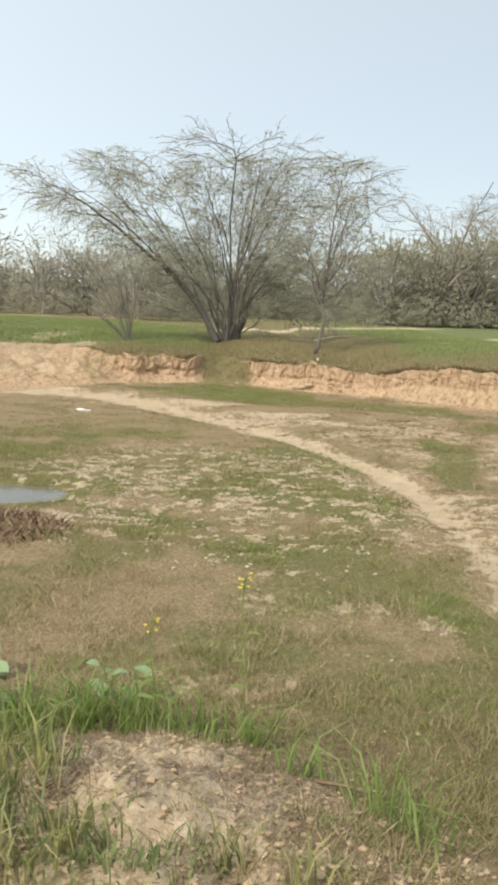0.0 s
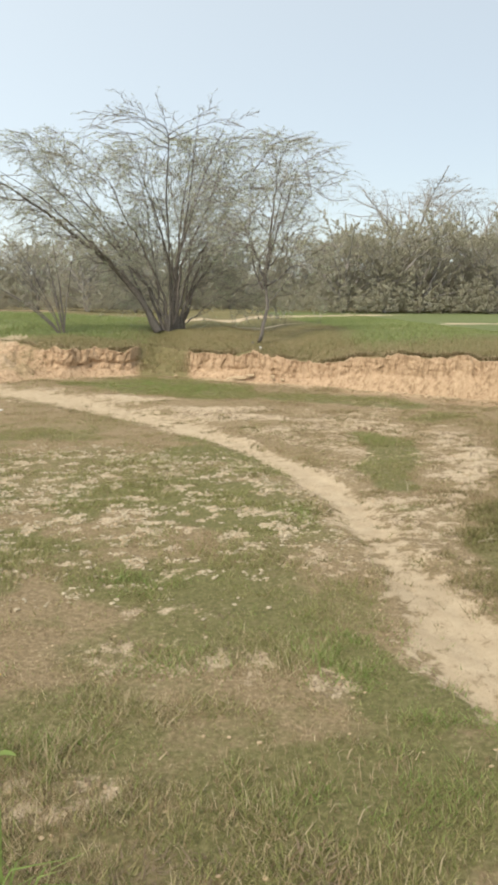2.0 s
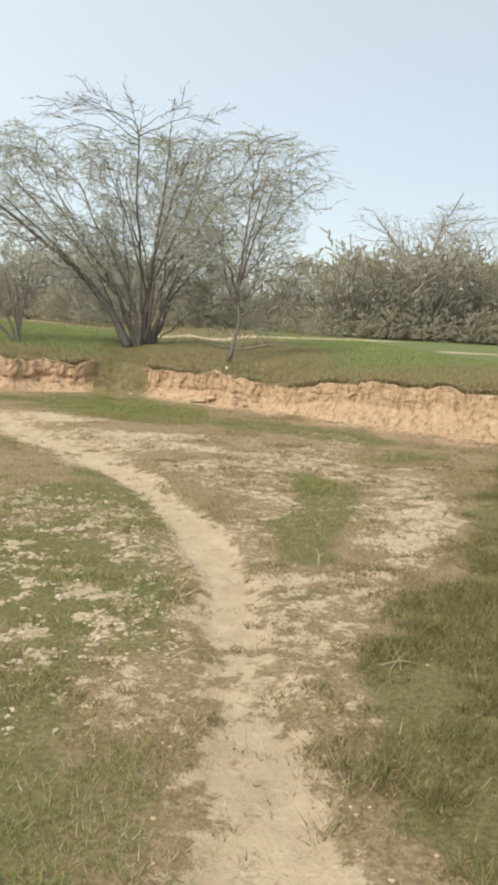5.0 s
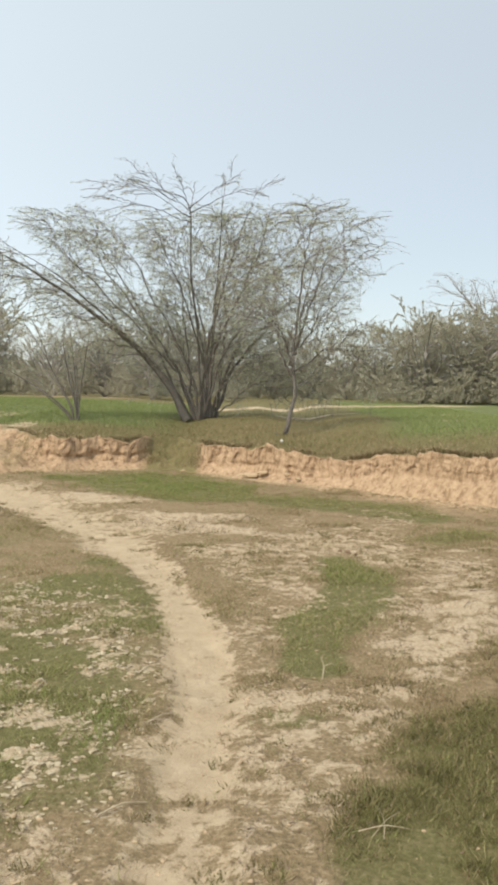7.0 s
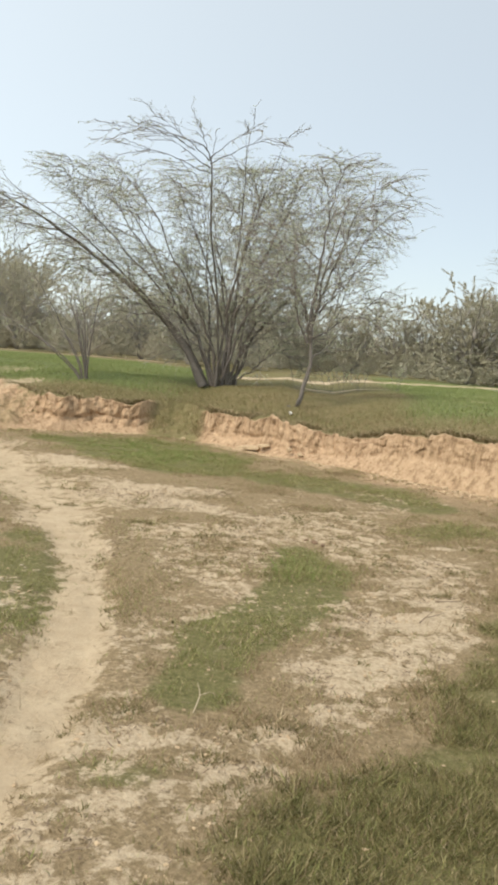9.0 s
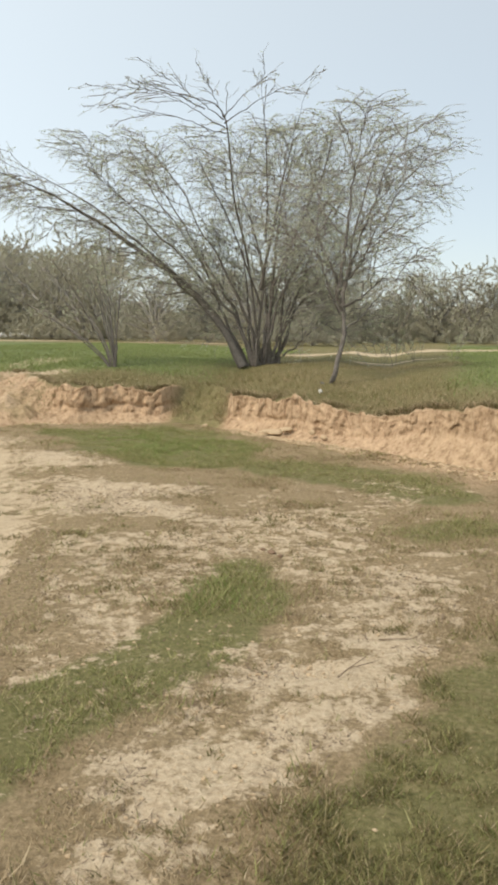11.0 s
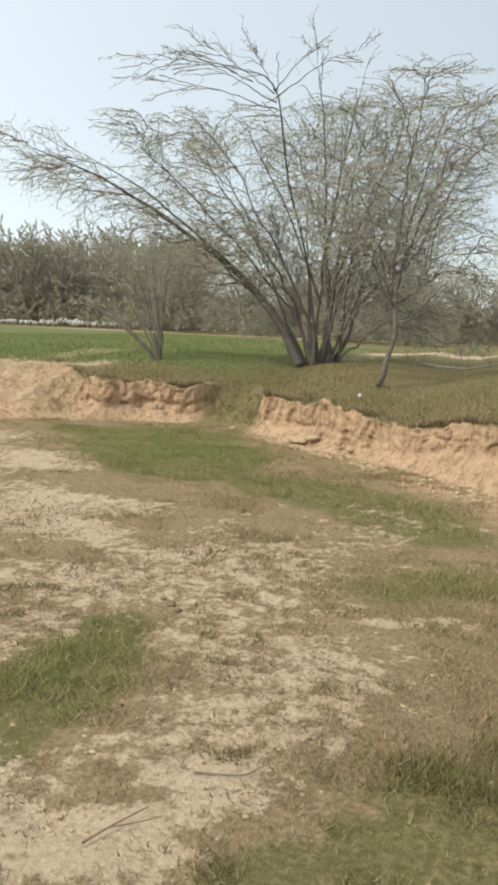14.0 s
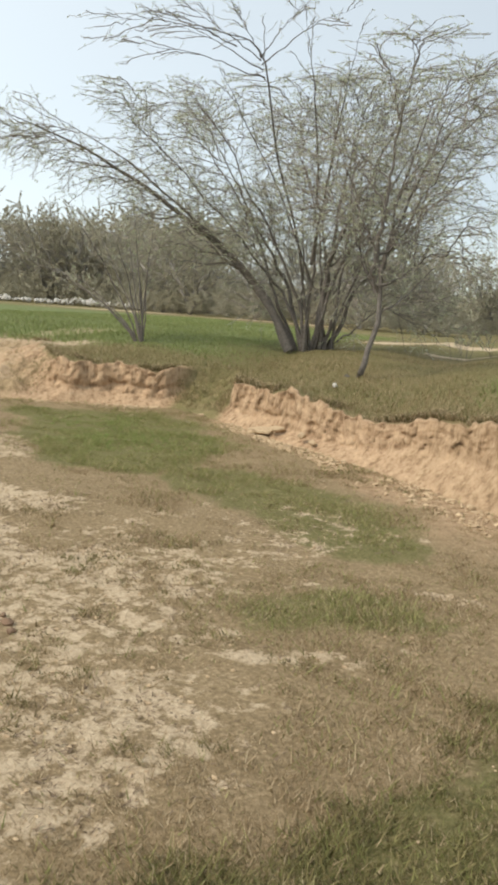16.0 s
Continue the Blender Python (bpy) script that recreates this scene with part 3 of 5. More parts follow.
    worn = np.where(Y < foot, 1 - smooth(0.6, 1.3, near_line(X, Y, TRACK, TRACK_W)), 0)
    Z += np.where(Y < foot, 1, 0.3) * (0.006 + 0.030 * sand) * (fbm(X, Y, 7, 4, 2) - 0.5)
    nr, nc = Y.shape
    idx = np.arange(nr * nc).reshape(nr, nc)
    quads = np.stack([idx[:-1, :-1], idx[:-1, 1:], idx[1:, 1:], idx[1:, :-1]], -1).reshape(-1, 4)
    me = mesh_of("ground", np.stack([X, Y, Z], -1).reshape(-1, 3), [quads], [M_GROUND], None, True)
    for name, val in (("sand", sand), ("lush", lush), ("crop", crop), ("face", face), ("worn", worn)):
        a = me.attributes.new(name, "FLOAT", "POINT")
        a.data.foreach_set("value", np.clip(val, 0, 1).astype(np.float32).ravel())
    return tagged(new("ground", me), "dry sandy ground with worn track, patchy turf and a cut earth bank", "ground", kind="structure")


ground = build_ground()


# ---- blades of grass ----
def blades(px, py, heights, widths, lean, seed, segs=2, base=None):
    """Curved blades rooted at px, py: vertices and triangles."""
    r = np.random.default_rng(seed)
    k = len(px)
    pz = (ground_height(px, py) if base is None else base) - 0.006
    turn, way = r.random(k) * 2 * math.pi, r.random(k) * 2 * math.pi
    sx, sy = np.cos(turn) * widths / 2, np.sin(turn) * widths / 2
    lx, ly = np.cos(way) * lean * heights, np.sin(way) * lean * heights
    if segs == 1:
        v = np.stack([np.stack([px - sx, py - sy, pz], -1), np.stack([px + sx, py + sy, pz], -1),
                      np.stack([px + lx, py + ly, pz + heights], -1)], 1)
        return v.reshape(-1, 3), np.arange(3 * k).reshape(-1, 3)
    mx, my, mz = px + lx * 0.3, py + ly * 0.3, pz + heights * 0.6
    v = np.stack([np.stack([px - sx, py - sy, pz], -1), np.stack([px + sx, py + sy, pz], -1),
                  np.stack([mx - sx * 0.8, my - sy * 0.8, mz], -1), np.stack([mx + sx * 0.8, my + sy * 0.8, mz], -1),
                  np.stack([px + lx, py + ly, pz + heights * (1 - 0.25 * lean)], -1)], 1)
    o = np.arange(k)[:, None] * 5
    t = np.concatenate([o + [0, 1, 3], o + [0, 3, 2], o + [2, 3, 4]], 0)
    return v.reshape(-1, 3), t


def grass_thing(name, label, verts, tris, mat, category="grass"):
    return tagged(new(name, mesh_of(name, verts, [tris], [mat])), label, category, kind="stuff")


def on_low(x, y):
    return (y < bank_foot(x) - 0.05) & (blob(x, y, -3.3, 11.0, 1.15, 0.55, 8) > 1)


def turf(name, label, mat, count, want, hmin, hmax, seed, width, y0=4.4, y1=22.2):
    """Fine blades over the flat; broader the farther off they stand."""
    r = np.random.default_rng(seed)
    y = y0 + (y1 - y0) * r.random(count) ** 1.25
    left, right = -4.4 - 0.05 * (22 - y), np.minimum(2.8 + 0.30 * (y - 4), 6.6)
    x = left + (right - left) * r.random(count)
    soft = smooth(0, 0.14, (x - left) / (right - left)) * smooth(0, 0.12, (right - x) / (right - left)) * smooth(0, 1.2, y - y0)
    keep = r.random(count) < soft
    x, y = x[keep], y[keep]
    count = len(x)
    clump = clump_at(x, y)
    k = (r.random(count) < want(x, y) * (0.38 + 0.75 * clump)) & on_low(x, y)
    x, y, clump = x[k], y[k], clump[k]
    far = 1 + 0.045 * np.maximum(y - 7, 0)
    h = (hmin + (hmax - hmin) * r.random(len(x)) ** 1.8) * (0.35 + 1.3 * fbm(x, y, 3.5, 2, 3)) * (0.42 + 1.0 * clump)
    v, t = blades(x, y, h, width * far * (0.7 + 0.6 * r.random(len(x))), 0.4 + 0.9 * r.random(len(x)), seed + 2, 1, height_at(x, y))
    grass_thing(name, label, v, t, mat)


clump_at = Table(lambda x, y: smooth(0.40, 0.60, 0.55 * fbm(x * 0.8, y * 1.1, 2.3, 5, 4) + 0.45 * fbm(x, y * 1.2, 9.0, 3, 2)), -6.0, 7.4, 4.2, 22.6, 0.03)
turf("green_turf", "short green grass growing in patches on the flat", M_GREEN, 1500000,
     lambda x, y: (1 - 1.2 * sand_at(x, y)) * (0.06 + 0.94 * green_at(x, y)), 0.010, 0.046, 21, 0.0042)
turf("dry_turf", "dry brown grass covering the sandy flat", M_DRY, 1150000,
     lambda x, y: (1 - 1.12 * sand_at(x, y)) * (1 - 0.7 * green_at(x, y)) * 0.8, 0.008, 0.036, 31, 0.0036)


turf("rough_turf", "rough olive grass standing taller along the walk", M_OLIVE, 1100000,
     lambda x, y: 0.95 * rough_side(x, y), 0.014, 0.056, 37, 0.0042, 7.2, 16.4)


turf("sparse_tufts", "small dark tufts of grass dotted over the bare soil", M_OLIVE, 620000,
     lambda x, y: smooth(0.10, 0.35, sand_at(x, y)) * (1 - smooth(0.72, 0.88, sand_at(x, y))) * smooth(0.56, 0.64, fbm(x, y * 1.15, 8.0, 4, 6)), 0.010, 0.034, 53, 0.0046, 8.0, 17.5)
turf("dry_turf", "dry brown grass covering the sandy flat before the bank", M_DRY, 420000,
     lambda x, y: (1 - 1.25 * sand_at(x, y)) * (1 - 0.7 * green_at(x, y)) * smooth(9.2, 11.0, y) * smooth(0.6, 2.2, x), 0.010, 0.040, 33, 0.0040, 9.2, 19.5)


def matted(x, y):
    """Dead straw lying tangled in the turf at the start of the walk."""
    near = (1 - smooth(7.6, 9.2, y + 1.2 * (fbm(x, y, 1.1, 3, 4) - 0.5))) * smooth(-3.6, -2.6, x) * (1 - 0.85 * smooth(-0.7, 0.7, x + 0.9 * (fbm(x, y, 1.6, 3, 2) - 0.5) - 0.12 * (y - 7)))
    return near * (1 - 1.1 * sand_at(x, y)) * (0.15 + 0.85 * smooth(0.42, 0.60, fbm(x, y, 2.6, 5, 6)))


turf("matted_straw", "pale dead straw lying tangled in the turf", M_MAT, 420000, matted, 0.014, 0.052, 43, 0.0036, 5.0, 9.4)
turf("sprout_turf", "small fresh shoots coming up through the dead straw", M_LUSH, 260000,
     lambda x, y: matted(x, y) * smooth(0.5, 0.66, fbm(x, y, 3.4, 5, 1)), 0.012, 0.040, 47, 0.0044, 5.0, 9.4)


def lush_patches(x, y):
    """The freshest clumps of turf beside the track."""
    warp = 1.2 * (fbm(x, y, 3.0, 4, 3) - 0.5)
    best = np.zeros(np.shape(x))
    for cx, cy, rx, ry, k in ((0.60, 7.9, 0.36, 0.55, 1.0), (0.80, 7.5, 0.35, 0.35, 0.9), (0.45, 7.15, 0.40, 0.35, 0.75), (-0.35, 8.15, 0.30, 0.30, 0.5), (0.10, 8.6, 0.30, 0.22, 0.5),
                              (0.66, 10.55, 0.14, 0.30, 0.7), (-0.45, 9.15, 0.50, 0.22, 0.5), (-0.7, 20.0, 0.9, 0.7, 0.6), (0.3, 19.2, 0.9, 0.9, 0.55), (2.05, 13.6, 0.28, 0.40, 0.35), (-0.7, 7.5, 0.35, 0.30, 0.4)):
        best = np.maximum(best, k * (1 - smooth(0.3, 1.25, blob(x, y, cx, cy, rx, ry) + warp)))
    return best * (1 - sand_at(x, y))


turf("lush_turf", "fresh green clumps of grass beside the worn track", M_LUSH, 800000, lush_patches, 0.015, 0.060, 39, 0.0042, 6.4, 21.6)


def outer_turf(name, label, mat, green, seed):
    """Sparser turf over the rest of the flat, round the walk."""
    r = np.random.default_rng(seed)
    k = 260000
    x, y = -11 + 23 * r.random(k), -3 + 24 * r.random(k)
    inner = smooth(-5.4, -4.2, x) * smooth(0, 1.2, 2.3 + 0.30 * (y - 4) - x) * smooth(4.2, 5.4, y)
    rim = smooth(-11, -7.5, x) * (1 - smooth(8, 12, x)) * smooth(-3, 0, y)
    g = green_mask(x, y)
    want = (g if green else 1 - 0.7 * g) * (1 - 1.15 * sand_mask(x, y)) * (1 - 0.9 * inner) * rim
    q = (r.random(k) < want) & (y < bank_foot(x) - 0.05) & (blob(x, y, -3.3, 11.0, 1.15, 0.55, 8) > 1)
    x, y = x[q], y[q]
    v, t = blades(x, y, 0.015 + 0.05 * r.random(len(x)) ** 1.6, 0.006 + 0.006 * r.random(len(x)), 0.4 + 0.9 * r.random(len(x)), seed + 2, 1)
    grass_thing(name, label, v, t, mat)


outer_turf("green_turf", "thin green grass on the flat round the track", M_GREEN, True, 41)
outer_turf("dry_turf", "thin dry grass on the flat round the track", M_DRY, False, 51)


# ---- trees ----
def unit(v):
    return v / np.maximum(np.linalg.norm(v, axis=-1, keepdims=True), 1e-9)


def tubes(P, R, sides):
    """Tubes along k polylines P (k, n, 3) with radii R (k, n): vertices and quads."""
    k, n, _ = P.shape
    T = unit(np.gradient(P, axis=1))
    ref = np.where(np.abs(T[..., 2:3]) > 0.8, np.array([1.0, 0, 0]), np.array([0, 0, 1.0]))
    A = unit(np.cross(T, ref))
    B = np.cross(T, A)
    ang = np.arange(sides) * 2 * math.pi / sides
    ring = P[:, :, None] + R[:, :, None, None] * (A[:, :, None] * np.cos(ang)[:, None] + B[:, :, None] * np.sin(ang)[:, None])
    idx = np.arange(k * n * sides).reshape(k, n, sides)
    nxt = np.roll(idx, -1, 2)
    quads = np.stack([idx[:, :-1], nxt[:, :-1], nxt[:, 1:], idx[:, 1:]], -1).reshape(-1, 4)
    return ring.reshape(-1, 3), quads


def spline(pts, n):
    """A smooth curve of n points through pts."""
    p = np.array([2 * np.array(pts[0]) - np.array(pts[1]), *pts, 2 * np.array(pts[-1]) - np.array(pts[-2])], float)
    u = np.linspace(0, len(pts) - 1 - 1e-6, n)
    i = u.astype(int)
    f = (u - i)[:, None]
    a, b, c, d = p[i], p[i + 1], p[i + 2], p[i + 3]
    return 0.5 * (2 * b + (c - a) * f + (2 * a - 5 * b + 4 * c - d) * f ** 2 + (3 * b - a - 3 * c + d) * f ** 3)


def grow(P, R, per, lo, hi, t0, spread, lift, sag, n, seed, thin=0.6, wander=0.10, taper=0.6, out=0.0):
    """Side shoots of the polylines P: per shoots each, lo..hi long, from t0 of the parent on."""
    r = np.random.default_rng(seed)
    k, m, _ = P.shape
    who = np.repeat(np.arange(k), per)
    t = t0 + (1 - t0) * (np.tile(np.arange(per), k) + r.random(k * per)) / per
    u = np.clip(t * (m - 1), 0, m - 1.001)
    i = u.astype(int)
    f = (u - i)[:, None]
    start = P[who, i] * (1 - f) + P[who, i + 1] * f
    tang = unit(P[who, i + 1] - P[who, i])
    rad = (R[who, i] * (1 - f[:, 0]) + R[who, i + 1] * f[:, 0])
    side = r.normal(size=(k * per, 3))
    side[:, 2] = side[:, 2] * 0.45 + lift
    side[:, :2] += out * unit(start[:, :2] + 0.01)
    side = unit(side - (side * tang).sum(-1, keepdims=True) * tang)
    way = unit(tang * math.cos(radians(spread)) + side * math.sin(radians(spread)))
    length = (lo + (hi - lo) * r.random(k * per)) * (1.2 - taper * t)
    s = np.linspace(0, 1, n)
    pts = start[:, None] + way[:, None] * (length[:, None] * s)[..., None]
    bend = r.normal(size=(k * per, 1, 3)) * wander * length[:, None, None]
    pts = pts + 0.75 * bend * (s * (1 - s) * 2)[None, :, None] + r.normal(size=pts.shape) * (0.018 * length)[:, None, None] * (s > 0)[None, :, None]
    pts[..., 2] += (sag * length)[:, None] * s ** 2
    return pts, (rad * thin)[:, None] * (1 - 0.75 * s)


def leaf_quads(P, per, long, wide, droop, seed, t0=0.25):
    """Narrow hanging leaves along the polylines P."""
    r = np.random.default_rng(seed)
    k, m, _ = P.shape
    who = np.repeat(np.arange(k), per)
    u = np.clip((t0 + (1 - t0) * r.random(k * per)) * (m - 1), 0, m - 1.001)
    i = u.astype(int)
    f = (u - i)[:, None]
    c = P[who, i] * (1 - f) + P[who, i + 1] * f
    way = r.normal(size=c.shape)
    way[:, 2] = way[:, 2] * 0.5 - droop
    way = unit(way) * (long * (0.5 + r.random(len(c))))[:, None]
    across = unit(np.cross(way, r.normal(size=c.shape))) * (wide * (0.6 + 0.8 * r.random(len(c))))[:, None] / 2
    v = np.stack([c - across * 0.4, c + way * 0.5 - across, c + way, c + way * 0.5 + across], 1)
    return v.reshape(-1, 3), np.arange(4 * len(c)).reshape(-1, 4)


def join(*pieces):
    vs, fs, o = [], [], 0
    for v, f in pieces:
        vs.append(v)
        fs.append(f + o)
        o += len(v)
    return np.concatenate(vs), fs


def thorn_tree(name, label, base, stems, radius, seed, reach=1.0, whips=(), flat=99.0, leaf_per=7, dense=(12, 7, 7), wide=1.0):
    """A many-stemmed thorn tree. stems: a depth, (x, z) offsets and a thickness each; whips: bare shoots that overtop the crown."""
    r = np.random.default_rng(seed)
    tree = tagged(new(name), label, "tree", "thorn trees on the bank")
    tree.location = base

    def limbs(rows):
        lines, radii = [], []
        for depth, pts, thick in rows:
            root = pts[0][0] * wide
            if len(pts[0]) == 3:
                line = spline(pts, 22)
            else:
                line = spline([(x * 1.04 + (root - pts[0][0]) * max(0, 1 - z / 2.2), depth * (max(z, 0) / 5.0) ** 0.9 + (0.5 * root + 0.12 * depth) * max(0, 1 - z / 2.2), z) for x, z in pts], 22)
            line += np.cumsum(r.normal(size=line.shape), 0) * (0.010 if len(pts[0]) == 3 else 0.026) * (np.linspace(0, 1, 22) > 0.05)[:, None]
            rad = radius * thick * (1 - 0.93 * np.linspace(0, 1, 22) ** 0.85)
            rad[:2] *= 1.2
            lines.append(line)
            radii.append(rad)
            v, f = tubes(line[None], rad[None], 8)
            part("stem", mesh_of("stem", v, [f], [M_BARK], None, True), tree)
        return np.array(lines), np.array(radii)

    def level(P):
        """Holds the crown's top flat."""
        over = np.maximum(P[..., 2] - (flat + 0.27 * np.minimum(P[..., 1], 0)), 0)
        P[..., 2] -= over * 0.62
        return P

    P, R = limbs(stems)
    b1, r1 = grow(P, R, dense[0], 0.8 * reach, 2.0 * reach, 0.28, 46, 0.10, -0.02, 10, seed + 1, 0.55, 0.12, 0.6, 0.30)
    b2, r2 = grow(b1, r1, dense[1], 0.45 * reach, 1.25 * reach, 0.12, 50, 0.0, -0.04, 8, seed + 2, 0.5, 0.13, 0.6, 0.35)
    b3, r3 = grow(b2, r2, dense[2], 0.22, 0.70, 0.05, 50, -0.05, -0.08, 5, seed + 3, 0.5, 0.15, 0.6, 0.3)
    wood, fine, leafy = [(level(b1), r1, 5), (level(b2), r2, 4)], [(level(b3), r3, 3)], [(b3, leaf_per)]
    if whips:
        W, RW = limbs(whips)
        w1, q1 = grow(W, RW, 6, 0.3, 0.95, 0.40, 24, -0.10, -0.05, 8, seed + 11, 0.5, 0.06, 0.7, 0.4)
        w2, q2 = grow(w1, q1, 3, 0.12, 0.40, 0.2, 34, 0.0, -0.05, 6, seed + 12, 0.5, 0.08, 0.5, 0.4)
        wood.append((w1, q1, 4))
        fine.append((w2, q2, 3))
        leafy.append((w2, 2))
    low = {5: 0.008, 4: 0.0055, 3: 0.0032}
    part("branchwork", mesh_of("branchwork", *join(*[tubes(p, np.maximum(q, low[n]), n) for p, q, n in wood]), [M_BRANCH], None, True), tree)["kind"] = "stuff"
    part("twigwork", mesh_of("twigwork", *join(*[tubes(p, np.maximum(q, low[n]), n) for p, q, n in fine]), [M_TWIG], None, True), tree, "fine dusty twigs")["kind"] = "stuff"
    part("foliage", mesh_of("foliage", *join(*[leaf_quads(p, n, 0.052, 0.011, 0.35, seed + 4 + n) for p, n in leafy]), [M_LEAF]), tree, "sparse pale feathery leaves")["kind"] = "stuff"
    return tree, P, b2


TREE_BASE = (0.15, 26.5, float(ground_height(0.15, 26.5)) - 0.03)


def bowed(depth, root, tip, top, thick):
    """A stem that rises from the root's offset and leans outwards to its tip."""
    sway = 0.10 * math.sin(37 * root + 11 * tip + 5 * depth)
    return depth, [(root + (tip - root) * f ** 1.45 + sway * math.sin(2 * math.pi * f), top * f) for f in (0, 0.28, 0.55, 0.8, 1)], thick


def shoot(a, b, thick):
    """A nearly straight long shoot from a to b."""
    return 0, [a, tuple((p + q) / 2 + k for p, q, k in zip(a, b, (0, 0, 0.05 * math.dist(a, b)))), b], thick


LEFT_LIMBS = [
    (0, [(-0.36, -0.3, 0), (-0.85, -0.4, 0.85), (-1.5, -0.6, 1.62), (-2.3, -1.1, 2.28), (-3.1, -1.7, 2.85), (-3.8, -2.5, 3.28), (-4.45, -3.5, 3.55)], 1.55),
    (0, [(-0.30, -0.2, 0), (-0.8, -0.4, 0.95), (-1.55, -0.7, 1.8), (-2.4, -1.4, 2.6), (-3.2, -2.0, 3.25), (-4.1, -2.6, 3.75)], 0.85),
]
CROWN_STEMS = [bowed(*row) for row in (
    (0.5, -0.25, -2.8, 4.5, 0.75), (0.3, 0.05, 0.9, 4.9, 0.95), (-0.5, 0.16, 1.75, 5.0, 0.85), (0.9, 0.3, 2.9, 4.4, 0.8), (1.6, 0.2, -0.8, 4.6, 0.7),
    (2.2, -0.12, 1.1, 4.6, 0.65), (-2.0, -0.1, 0.95, 4.0, 0.6), (-1.7, -0.02, -2.2, 4.4, 0.65), (1.3, -0.3, -1.0, 4.8, 0.5), (0.2, 0.42, 0.5, 4.8, 0.5),
    (-1.2, -0.1, -3.5, 4.3, 0.6), (0.5, -0.38, -3.1, 4.7, 0.6), (-0.9, 0.05, 2.5, 4.7, 0.6), (-0.3, 0.3, -0.6, 4.7, 0.55), (0.8, 0.15, 2.7, 4.9, 0.55))]
LOW_STEMS = [bowed(*row) for row in ((0.6, 0.38, 1.9, 1.2, 0.45), (0.4, -0.2, -0.35, 1.5, 0.7), (-0.2, 0.25, 0.9, 1.8, 0.6))]
MAIN_STEMS = LEFT_LIMBS + CROWN_STEMS + LOW_STEMS
FORK = (-0.12, -3.4, 4.34)
WHIPS = [
    (0, [(0.0, -0.1, 0), (-0.05, -1.1, 1.8), (-0.12, -2.4, 3.25), FORK, (-0.5, -4.1, 4.42), (-1.2, -5.1, 4.36)], 0.5),
    shoot(FORK, (-0.25, -4.2, 4.64), 0.17), shoot(FORK, (0.65, -4.2, 4.74), 0.17), shoot((0.1, -0.8, 1.6), (1.25, -2.9, 4.8), 0.5),
    shoot((0.1, -0.6, 1.2), (-1.0, -2.9, 4.35), 0.4), shoot((-0.12, -3.35, 4.26), (1.6, -4.4, 4.6), 0.17), shoot((-0.12, -3.2, 4.12), (-1.6, -5.1, 4.18), 0.17),
    shoot((-0.35, -3.8, 4.38), (-1.1, -4.9, 4.5), 0.15), shoot((-0.12, -3.3, 4.2), (-1.35, -4.4, 4.62), 0.17), shoot((-0.12, -3.4, 4.3), (-1.0, -4.5, 4.75), 0.15), shoot((-0.5, -4.1, 4.42), (-1.5, -5.3, 4.28), 0.15), shoot((0.3, -1.4, 2.5), (0.6, -3.4, 4.7), 0.4),
]
main_tree, main_stems, main_twigs = thorn_tree("thorn_tree", "large many-stemmed thorn tree with sparse pale leaves", TREE_BASE, MAIN_STEMS, 0.060, 101, 1.0, WHIPS, 4.85, 8, (9, 7, 6), 0.75)
SECOND_BASE = (1.95, 22.55, float(ground_height(1.95, 22.55)) - 0.03)
SECOND_STEMS = [
    (0.2, [(-0.17, -0.09), (0.10, 0.28), (0.17, 0.9), (0.16, 1.5), (0.30, 2.1), (0.6, 3.2), (0.85, 4.2)], 1.1),
    (-0.3, [(0.16, 1.35), (0.3, 1.6), (0.75, 2.1), (1.1, 2.7), (1.4, 3.3)], 0.7),
    (0.5, [(0.18, 1.5), (0.3, 1.9), (0.65, 2.7), (0.95, 3.4), (1.2, 4.1)], 0.7),
    (0.6, [(0.16, 1.5), (0.08, 1.9), (-0.25, 2.6), (-0.6, 3.4)], 0.65),
    (-0.4, [(0.17, 1.6), (0.2, 2.4), (0.3, 3.4), (0.35, 4.2)], 0.7),
    (0.3, [(0.16, 1.3), (0.5, 1.5), (0.85, 1.72), (1.3, 1.8)], 0.5),
    (0.3, [(0.16, 1.2), (-0.05, 1.6), (-0.3, 2.0), (-0.6, 2.5)], 0.5),
]
second_tree, _, _ = thorn_tree("thorn_tree", "slender thorn tree with bent trunk and sparse crown", SECOND_BASE, SECOND_STEMS, 0.05, 211, 0.72, (), 4.35, 5, (6, 5, 6))


def seed_pods(tree, P, count, seed):
    """Thin dry pods that hang from the outermost shoots."""
    v, f = leaf_quads(P[::7], 1, 0.13, 0.022, 3.0, seed, 0.8)
    keep = np.random.default_rng(seed).random(len(f)) < count / max(len(f), 1)
    ids = np.where(keep)[0]
    vv = v.reshape(-1, 4, 3)[ids].reshape(-1, 3)
    part("seed_pods", mesh_of("seed_pods", vv, [np.arange(len(vv)).reshape(-1, 4)], [M_TWIG]), tree, "hanging dry seed pods")["kind"] = "stuff"


seed_pods(main_tree, main_twigs, 160, 5)


